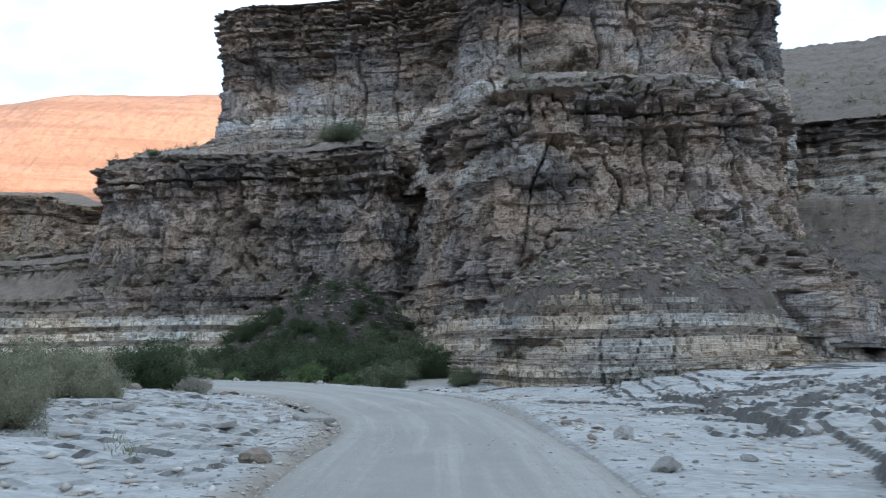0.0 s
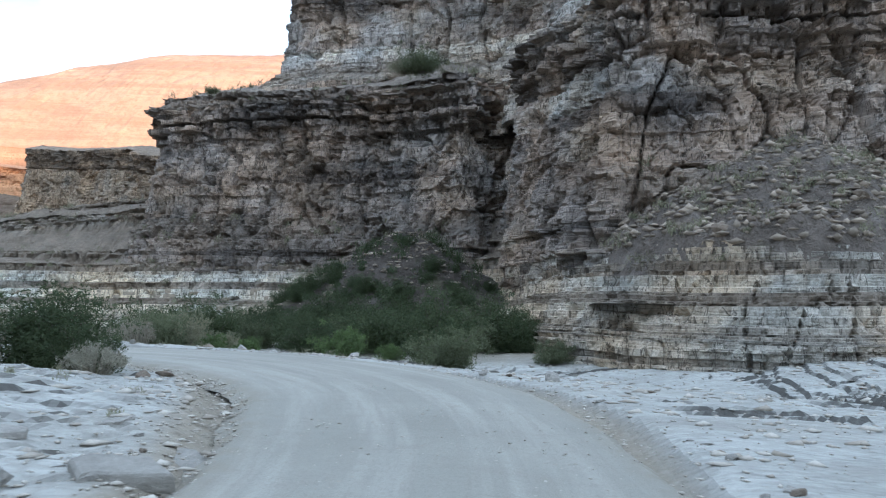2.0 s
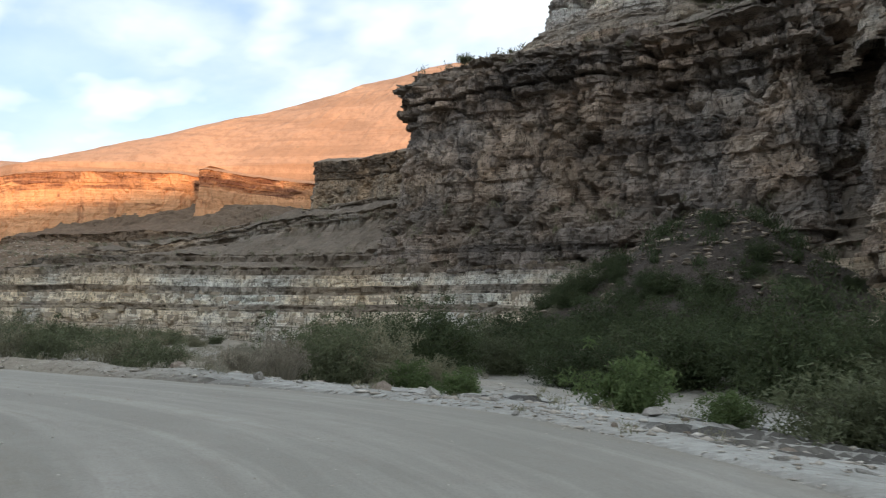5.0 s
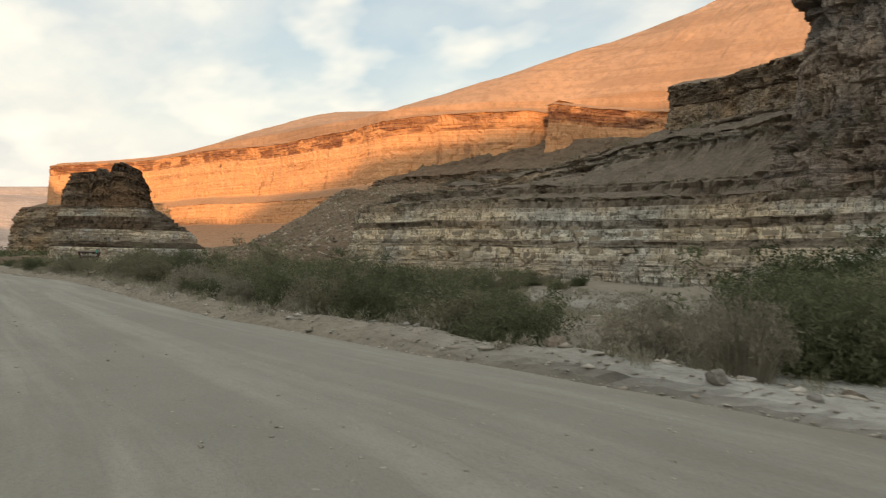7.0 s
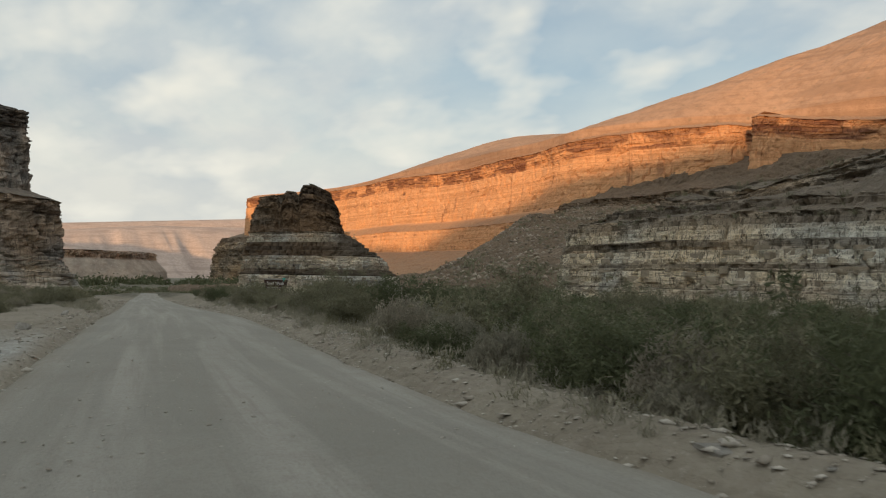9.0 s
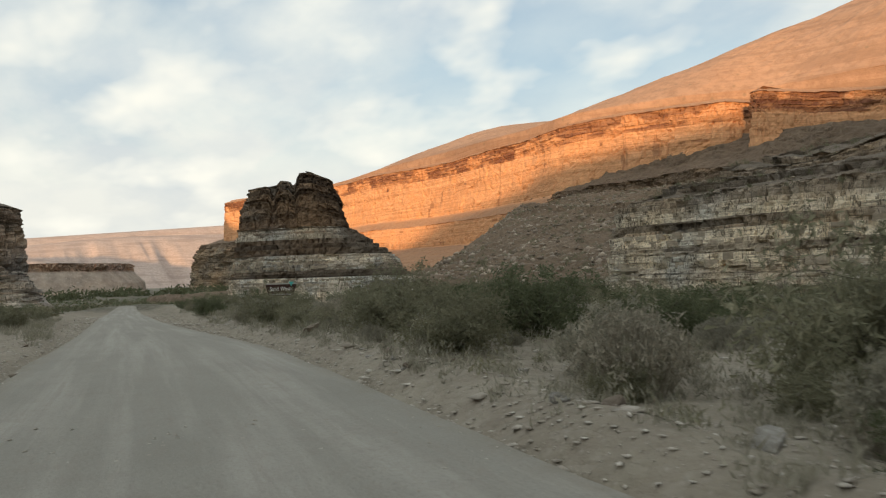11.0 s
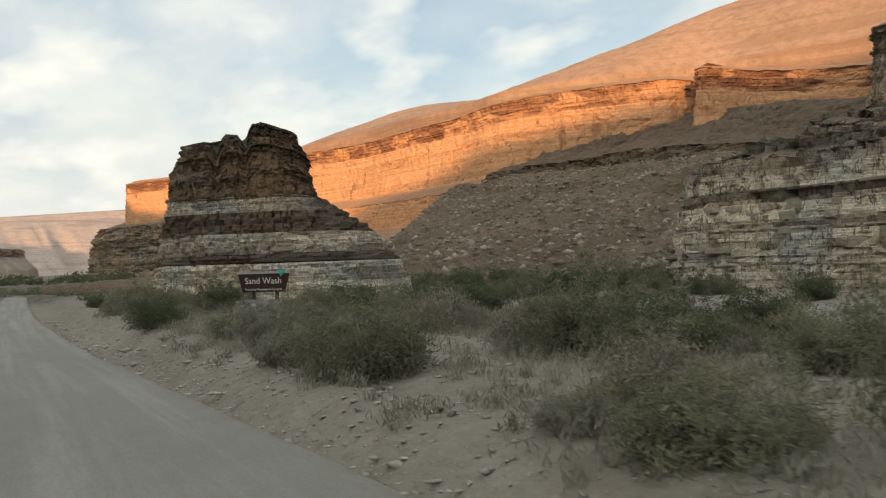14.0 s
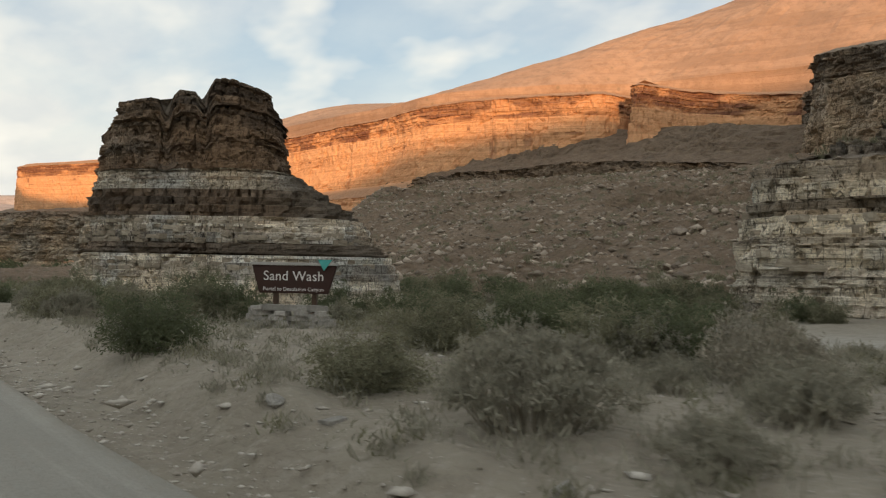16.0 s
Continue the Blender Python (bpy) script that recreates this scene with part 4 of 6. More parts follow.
# the valley's far side
def far_ridge(name, label, xs, ys, heights, depth, seed, mat, gully):
    """A gullied ridge across the end of the valley."""
    t = np.linspace(0, 1, 170)
    px, py = np.interp(t, np.linspace(0, 1, len(xs)), xs), np.interp(t, np.linspace(0, 1, len(ys)), ys)
    h = np.interp(t, np.linspace(0, 1, len(heights)), heights)
    rows = []
    for k in range(15):
        f = k / 14
        g = np.abs(fbm(t * gully, f * 0.8, 3, seed) - 0.5) * 2
        inset = depth * f
        rows.append(np.stack([px - inset - depth * 0.35 * g * (1 - f), py + 0 * t, -4 + (h + 4) * (smooth(0, 1, f) * (1 - 0.35 * (1 - f) * fbm(t * gully * 2, f * 3, 3, seed + 1)))], -1))
    rows.append(np.stack([px - depth * 2.2, py, h * 0.9], -1))
    tagged(new(name, grid_mesh(name, np.array(rows), False, True, [mat])), label, "hills")


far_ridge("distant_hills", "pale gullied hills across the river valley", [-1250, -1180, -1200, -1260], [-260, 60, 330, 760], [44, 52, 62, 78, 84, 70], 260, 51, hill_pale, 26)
far_ridge("distant_plateau", "plateau on the horizon beyond the hills, coloured pale for haze", [-2300, -2200, -2300], [-700, 200, 1400], [95, 108, 130, 172, 182], 300, 53, hill_pale, 30)
river_plan = [(-560, -120, 1, 1), (-520, 20, 1, 1), (-512, 90, 1, 1), (-520, 122, 1, 1), (-560, 140, 1, 1), (-640, 150, 1, 1)]
river_profile = [(-14, -4, 0, 0.6, 0.3), (-8, 3, 0, 0.8, 0.6), (-2, 9, 0, 0.6, 0), (-0.3, 10, 1.2, 0.6, 0.2), (0, 14, 0, 0.5, 0.0), (60, 15, 0, 0, 0)]
tagged(new("river_bluff", sweep("river_bluff", river_plan, river_profile, 24, 1.0, [rock_river], 1.4, 1.5, 14.0, 8.0, step=1.0, soil_step=3.0, back=(-1.0, 0.0))), "low brown bluff beside the river flats", "cliff")

# ---- road ----
LEFT = [(-2.2, -60), (-2.2, 0), (-2.1, 12), (-2.0, 18), (-3.2, 23), (-4.9, 28.5), (-8.7, 33.1), (-14.9, 36.4), (-22, 38.0), (-32, 39.9), (-46, 42.6), (-59.3, 45.2), (-76, 48.2), (-92, 51.1), (-109, 54.2), (-170, 65), (-230, 75.6)]
RIGHT = [(2.3, -60), (2.3, 0), (2.3, 12), (2.0, 20), (1.3, 28), (-0.6, 35.0), (-4.4, 40.6), (-12, 44.0), (-21, 44.0), (-32.5, 45.2), (-42, 47.1), (-57, 49.2), (-70, 50.5), (-87, 53.0), (-102, 55.6), (-161, 66.2), (-230, 79.4)]


def road_level(x):
    return np.interp(x, [-230, -165, -125, -105, -85, -66, -58, -50, -20, -8, -2, 3], [-2.9, -1.7, -0.95, -0.6, -0.22, 0.0, 0.1, 0.27, 0.3, 0.26, 0.05, 0.0])


def dense(poly, n=420):
    p = np.array(poly, float)
    for _ in range(2):
        a, b = p[:-1] * 0.75 + p[1:] * 0.25, p[:-1] * 0.25 + p[1:] * 0.75
        p = np.concatenate([p[:1], np.stack([a, b], 1).reshape(-1, 2), p[-1:]])
    t = np.linspace(0, len(p) - 1, n)
    return np.stack([np.interp(t, np.arange(len(p)), p[:, k]) for k in (0, 1)], 1)


L_, R_ = dense(LEFT, 700), dense(RIGHT, 700)
centre, half = (L_ + R_) / 2, np.linalg.norm(L_ - R_, axis=1) / 2
u = np.linspace(-1.06, 1.06, 33)
ragged = (fbm(np.arange(700) / 9.0, 0.2, 3, 31) - 0.5) * 0.10
xy = centre[:, None, :] + (R_ - L_)[:, None, :] / 2 * (u[None, :, None] * (1 + ragged[:, None, None] * np.abs(u)[None, :, None] ** 4))
rz = road_level(xy[..., 0]) + 0.05 * (1 - u[None, :] ** 2) - 0.16 * smooth(0.93, 1.06, np.abs(u))[None, :]
rz += (fbm(xy[..., 0] / 2.5, xy[..., 1] / 2.5, 4, 33) - 0.5) * 0.05
road_ob = tagged(new("road", grid_mesh("road", np.stack([xy[..., 0], xy[..., 1], rz], -1), False, True, [road_mat], {"across": np.broadcast_to(u[None, :], rz.shape), "along": np.broadcast_to(np.concatenate([[0], np.cumsum(np.linalg.norm(np.diff(centre, axis=0), axis=1))])[:, None], rz.shape)})),
                 "pale graded gravel road with faint wheel tracks", "road", kind="structure")


# ---- ground: one sheet, fine by the road and coarse far away ----
def graded(lo, a, b, hi, fine, steps):
    left = a - np.geomspace(fine, a - lo, steps)[::-1]
    right = b + np.geomspace(fine, hi - b, steps)
    return np.concatenate([left, np.arange(a, b + 1e-6, fine), right])


def beside(x, y):
    """Across-road place (1 at the edges, signed) and metres beyond the edge."""
    shape = x.shape
    x, y = x.reshape(-1), y.reshape(-1)
    c, h = centre[::3], half[::3]
    dirv = np.gradient(c, axis=0)
    dirv /= np.linalg.norm(dirv, axis=1, keepdims=True)
    side, away, hw = np.zeros_like(x), np.full_like(x, 500.0), np.ones_like(x)
    near = (x > -240) & (x < 40) & (y > -70) & (y < 110)
    ids = np.nonzero(near)[0]
    for chunk in np.array_split(ids, max(1, len(ids) // 20000)):
        dx, dy = x[chunk, None] - c[None, :, 0], y[chunk, None] - c[None, :, 1]
        j = np.argmin(dx * dx + dy * dy, 1)
        ddx, ddy = x[chunk] - c[j, 0], y[chunk] - c[j, 1]
        cross = dirv[j, 1] * ddx - dirv[j, 0] * ddy
        side[chunk], away[chunk], hw[chunk] = np.sign(cross), np.hypot(ddx, ddy) - h[j], h[j]
    return side.reshape(shape), away.reshape(shape)


def slab_zone(x, y):
    lane = np.interp(x, [-60, -46, -32, -22, -15, -9, -5, -3, -2], [47, 44.8, 42.5, 41, 40, 37, 32, 25, 2])
    west = np.where(y < lane, -22.0, 0.0)
    return smooth(-26, -14, x - west - 0.25 * (y - 40)) * (1 - smooth(50, 58, y - 0.2 * x))


def ground_level(x, y, side, away):
    base = road_level(x) - 0.05
    wash = np.exp(-((y - np.interp(x, [-110, -75, -45, -20, -5, 10, 40], [80, 71, 68, 62, 53, 40, 30])) / 5.5) ** 2)
    z = base + (fbm(x / 14, y / 14, 4, 41) - 0.5) * (0.9 - 0.5 * slab_zone(x, y)) * smooth(1.0, 12, away)
    z = z - 0.75 * wash * smooth(1, 8, away)
    slab = slab_zone(x, y) * smooth(0.1, 1.2, away)
    h = (fbm((x + 0.6 * y) / 9.0 + 0.5 * fbm(x / 3, y / 3, 2, 46), (y - 0.35 * x) / 2.8, 4, 42, 0.55) - 0.5) * 2.6
    h = 3.5 * h
    h_right = (fbm((x + 0.3 * y) / 9.0, (y - 0.35 * x) / 3.0 + 0.5 * vn(x / 3, y / 3, 45), 3, 42) - 0.5) * 10.0
    h = np.where(side < 0, h, h_right)
    ledge = 0.2 * (np.floor(h) + 0.25 * (h - np.floor(h)) + 0.75 * smooth(0.9, 1.0, h - np.floor(h)))
    plate, seam = cells((x + 0.4 * y) / 1.5 + 0.6 * vn(x / 1.3, y / 1.3, 48), (y - 0.3 * x) / 0.8, 49)
    broken = smooth(0.42, 0.52, fbm(x / 5.0, y / 6.0, 3, 50)) * smooth(0.8, 2.2, away)
    z = z + slab * np.where(side < 0, ledge * 0.32 + (plate - 0.5) * 0.09 - 0.04 * (seam < 0.10), broken * ((ledge - 0.17 * h) * 1.15 + (plate - 0.5) * 0.05 - 0.02 * (seam < 0.10)))
    z = z + slab * np.where((side < 0), 0.30, -0.15) * smooth(0.5, 6, away)
    # the long layered step that runs beside the road, with lower ones behind it
    step_x = np.interp(y, [4, 8, 12, 18, 30, 46, 54], [3.6, 4.8, 6.2, 8.0, 8.8, 8.6, 10.0]) + 2.2 * (fbm(y / 7.0, 0.3, 3, 52) - 0.5)
    for gap, height in ((0.0, 0.30), (0.45, 0.16), (1.6, 0.14), (2.6, 0.10), (3.6, 0.16), (5.6, 0.14)):
        z = z + np.where((side > 0) & (x > -4), 1.0, 0.0) * slab * height * smooth(0.0, 0.14, x - step_x - gap * (0.6 + 0.8 * vn(y / 9.0, gap, 53))) * smooth(0.30, 0.42, fbm(y / 7.0, gap * 3.0, 2, 54) + 0.12)
    z = z + np.where((side > 0) & (x < -40), 1.0, 0.0) * smooth(-40, -50, x) * 0.30 * smooth(0.3, 2.2, away) * (1 - smooth(3.5, 8.0, away))
    berm = np.exp(-((away - 0.7) / 0.55) ** 2) * (0.16 + 0.22 * fbm(x / 1.6, y / 1.6, 3, 43))
    berm = berm * np.where((side < 0) & (x < -30), 0.35, 1.0)
    z = z + berm * (0.15 + 0.85 * smooth(-8, -18, -np.abs(x)))
    z = z + (fbm(x / 0.9, y / 0.9, 3, 44) - 0.5) * (0.16 - 0.12 * slab * (side > 0)) * smooth(0.2, 1.5, away)
    z = np.where(away < 0.3, z - 0.22 * (1 - smooth(-0.3, 0.3, away)), z)
    return z


ax, ay = graded(-4200, -86, 18, 3600, 0.25, 46), graded(-3600, 2, 74, 4200, 0.25, 46)
ax = np.sort(np.concatenate([ax, np.arange(-13.875, 15, 0.25)]))
ay = np.sort(np.concatenate([ay, np.arange(3.125, 52, 0.25)]))
X, Y = np.meshgrid(ax, ay)
side, away = beside(X, Y)
Zg = ground_level(X, Y, side, away)
far_off = smooth(300, 700, np.hypot(X + 40, Y - 40))
Zg = Zg * (1 - far_off) + far_off * -4.0
wash_floor = np.exp(-((Y - np.interp(X, [-110, -75, -45, -20, -5, 10, 40], [80, 71, 68, 62, 53, 40, 30])) / 5.0) ** 2) * smooth(1, 8, away) * (1 - smooth(80, 110, -X))
scrub = smooth(110, 170, -X) * (1 - smooth(900, 1200, -X))
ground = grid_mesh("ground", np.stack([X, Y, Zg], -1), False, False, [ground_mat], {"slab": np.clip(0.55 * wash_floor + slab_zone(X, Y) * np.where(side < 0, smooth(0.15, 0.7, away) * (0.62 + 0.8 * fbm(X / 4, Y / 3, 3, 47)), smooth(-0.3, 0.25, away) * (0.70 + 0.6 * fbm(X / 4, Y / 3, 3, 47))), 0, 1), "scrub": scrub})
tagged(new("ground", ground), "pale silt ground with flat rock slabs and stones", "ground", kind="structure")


def ground_at(x, y):
    xa, ya = np.array([float(x)]), np.array([float(y)])
    s_, a_ = beside(xa, ya)
    return float(ground_level(xa, ya, s_, a_)[0]), float(s_[0]), float(a_[0])


# ---- plants ----
def tubes(paths, radii, sides=3):
    """Thin tapered stems along paths of points."""
    verts, faces = [], []
    for pts, rad in zip(paths, radii):
        base = len(verts)
        pts = np.asarray(pts)
        n = len(pts)
        for j, p in enumerate(pts):
            d = pts[min(j + 1, n - 1)] - pts[max(j - 1, 0)]
            d = d / (np.linalg.norm(d) + 1e-9)
            a = np.cross(d, (0.3, 0.2, 0.93) if abs(d[2]) < 0.9 else (1, 0, 0))
            a /= np.linalg.norm(a) + 1e-9
            b = np.cross(d, a)
            r = rad * (1 - 0.8 * j / (n - 1))
            for q in range(sides):
                w = 2 * math.pi * q / sides
                verts.append(p + r * (math.cos(w) * a + math.sin(w) * b))
        for j in range(n - 1):
            for q in range(sides):
                q2 = (q + 1) % sides
                faces.append((base + j * sides + q, base + j * sides + q2, base + (j + 1) * sides + q2, base + (j + 1) * sides + q))
    return verts, faces


def leaves(rng, points, size, stretch, lift=0.3):
    """Small pointed leaves, one at each point."""
    verts, faces = [], []
    for p in points:
        d = rng.normal(size=3) + (0, 0, lift)
        d /= np.linalg.norm(d)
        a = np.cross(d, rng.normal(size=3))
        a /= np.linalg.norm(a) + 1e-9
        s = size * rng.uniform(0.6, 1.4)
        k = len(verts)
        verts += [p - d * s * stretch - a * s * 0.4, p - d * s * stretch * 0.6 + a * s * 0.5, p + d * s * stretch]
        faces.append((k, k + 1, k + 2))
    return verts, faces


def bush(seed, stems, height, spread, leaf, size, per, clumps, wood, upright=0.5, stretch=1.0, drop=0.75):
    """A shrub of bent stems; each carries sprays of leaves in uneven clumps."""
    rng = np.random.RandomState(seed)
    paths, radii, spots = [], [], []
    lean_x, lean_y = rng.normal(0, 0.12, 2)
    for k in range(stems):
        az = rng.uniform(0, 2 * math.pi)
        out = spread * math.sqrt(rng.uniform(0.02, 1.0))
        h = height * rng.uniform(0.55, 1.0) * (1 - 0.45 * (out / spread) ** 2)
        end = np.array([math.cos(az) * out + lean_x * h, math.sin(az) * out + lean_y * h, h])
        base = np.array([math.cos(az), math.sin(az), 0]) * out * 0.12 * rng.uniform(0.3, 1)
        pts = [base + (end - base) * np.array([f ** (1 + upright), f ** (1 + upright), f ** 0.9]) + rng.normal(0, 0.03 * height, 3) * (0 < f < 1) * np.array([1, 1, 0.5]) for f in np.linspace(0, 1, 5)]
        pts[0][2] = -0.08
        paths.append(pts)
        radii.append(0.006 * height + 0.002)
        for c in range(3):
            w = az + rng.normal(0, 0.25)
            s = out * rng.uniform(0.45, 1.0)
            q = np.array([math.cos(w) * s, math.sin(w) * s, height * rng.uniform(0.06, 0.4)]) + rng.normal(0, 1, (per, 3)) * 0.085 * height
            q[:, 2] = np.maximum(q[:, 2], 0.03)
            spots.append(q)
        for c in range(clumps):
            f = rng.uniform(0.1, 1.0) ** drop
            i = min(3, int(f * 4))
            p = pts[i] + (pts[i + 1] - pts[i]) * (f * 4 - i)
            tip = p + rng.normal(0, 1, 3) * np.array([1, 1, 0.75]) * 0.16 * height + (0, 0, 0.05 * height)
            tip[2] = max(tip[2], 0.06)
            paths.append([p, tip])
            radii.append(0.002 * height + 0.001)
            g = rng.uniform(0.045, 0.10) * height
            q = tip + rng.normal(0, 1, (per, 3)) * g * np.array([1, 1, 0.8])
            q[:, 2] = np.maximum(q[:, 2], 0.03)
            spots.append(q)
    v, f = tubes(paths, radii)
    wood_mesh = soup("stems", v, f, [wood])
    v, f = leaves(rng, np.concatenate(spots), size, stretch)
    return wood_mesh, soup("foliage", v, f, [leaf])


def brush(seed, twigs, height, spread, leaf, wood, tips=4, size=0.03):
    """A rounded broom of upright forked twigs with little or no leaf."""
    rng = np.random.RandomState(seed)
    paths, radii, spots = [], [], []
    for k in range(twigs):
        az, f = rng.uniform(0, 2 * math.pi), math.sqrt(rng.uniform(0, 1))
        out = spread * f
        h = height * rng.uniform(0.7, 1.0) * (1 - 0.6 * f * f)
        base = np.array([math.cos(az), math.sin(az), 0]) * out * 0.5
        end = np.array([math.cos(az) * out, math.sin(az) * out, h]) + rng.normal(0, 0.05, 3) * height
        mid = base * 0.5 + end * 0.5 + (0, 0, 0.06 * height) + rng.normal(0, 0.03, 3) * height
        base[2] = -0.05
        paths.append([base, mid, end])
        radii.append(0.006 + 0.003 * height)
        for c in range(3):
            a = mid + (end - mid) * rng.uniform(0, 0.7)
            b = a + (end - mid) * rng.uniform(0.4, 0.7) + rng.normal(0, 0.055, 3) * height
            paths.append([a, b])
            radii.append(0.004)
            spots.append(b + rng.normal(0, 0.035 * height, (tips, 3)))
        spots.append(end + rng.normal(0, 0.035 * height, (tips, 3)))
    v, f = tubes(paths, radii)
    stems = soup("twigs", v, f, [wood])
    q = np.concatenate(spots)
    q[:, 2] = np.maximum(q[:, 2], 0.02)
    v, f = leaves(rng, q, size, 1.5, 1.5)
    return stems, soup("leaf_tufts", v, f, [leaf])


def plant(name, meshes, names, label, category, group):
    ob = new(name)
    ob.empty_display_size = 0.2
    tagged(ob, label, category, group)
    for me, nm in zip(meshes, names):
        part(nm, me, ob)
    return ob


WOODY, TWIGGY = ("branchwork", "foliage"), ("twig_broom", "foliage")
kinds = {}
for k in range(3):
    kinds["green", k] = plant("green_shrub", bush(100 + k, 22, 1.35, 1.3, leaf_green, 0.029, 58, 6, bark, 0.5, 1.6, 1.3), WOODY, "dense dark green shrub growing from pale silt", "shrub", "green shrubs along the wash")
    kinds["olive", k] = plant("olive_shrub", bush(110 + k, 22, 1.35, 1.25, leaf_olive, 0.027, 60, 6, bark, 0.35, 1.8, 1.3), WOODY, "loose olive-green shrub with grey stems on silt", "shrub", "olive shrubs on the roadside terrace")
    kinds["grey", k] = plant("sagebrush", brush(120 + k, 150, 0.8, 0.75, leaf_grey, twig_dry, 10, 0.020), TWIGGY, "rounded grey-tan desert brush of fine twigs", "shrub", "grey brush on the roadside terrace")
    kinds["dry", k] = plant("dry_brush", brush(130 + k, 130, 1.0, 0.7, twig_dry, twig_dry, 4, 0.024), TWIGGY, "dry straw-coloured brush with upright forked twigs", "shrub", "dry brush beside the road")
for k in range(3):
    kinds["fresh", k] = plant("fresh_shrub", bush(140 + k, 18, 1.0, 0.95, leaf_fresh, 0.034, 42, 7, bark, 0.5, 1.6, 1.3), WOODY, "low fresh-green shrub at the edge of the road", "shrub", "fresh green shrubs at the bend")
    kinds["tree", k] = plant("tamarisk", bush(150 + k, 26, 3.4, 2.4, (leaf_dark, leaf_green, leaf_dark)[k], 0.06, 64, 8, bark, 0.35, 1.5, 1.4), ("branchwork", "crown"), "tall dark green tamarisk bush in a thicket below the cliff", "bush", "tamarisk thicket below the cliff")
used = set()


def put(kind, variant, x, y, scale=1.0, turn=None, z=None):
    n = sum(1 for key in kinds if key[0] == kind)
    key = (kind, variant % n)
    ob = kinds[key]
    turn = random.uniform(0, 360) if turn is None else turn
    m = pose(x, y, ground_at(x, y)[0] - 0.02 if z is None else z, 0, 0, turn)
    if key in used:
        ob = copy_thing(ob, m)
    else:
        ob.matrix_basis = m
        used.add(key)
    ob.scale = (scale * random.uniform(0.9, 1.15), scale * random.uniform(0.9, 1.15), scale * random.uniform(0.9, 1.1))
    return ob


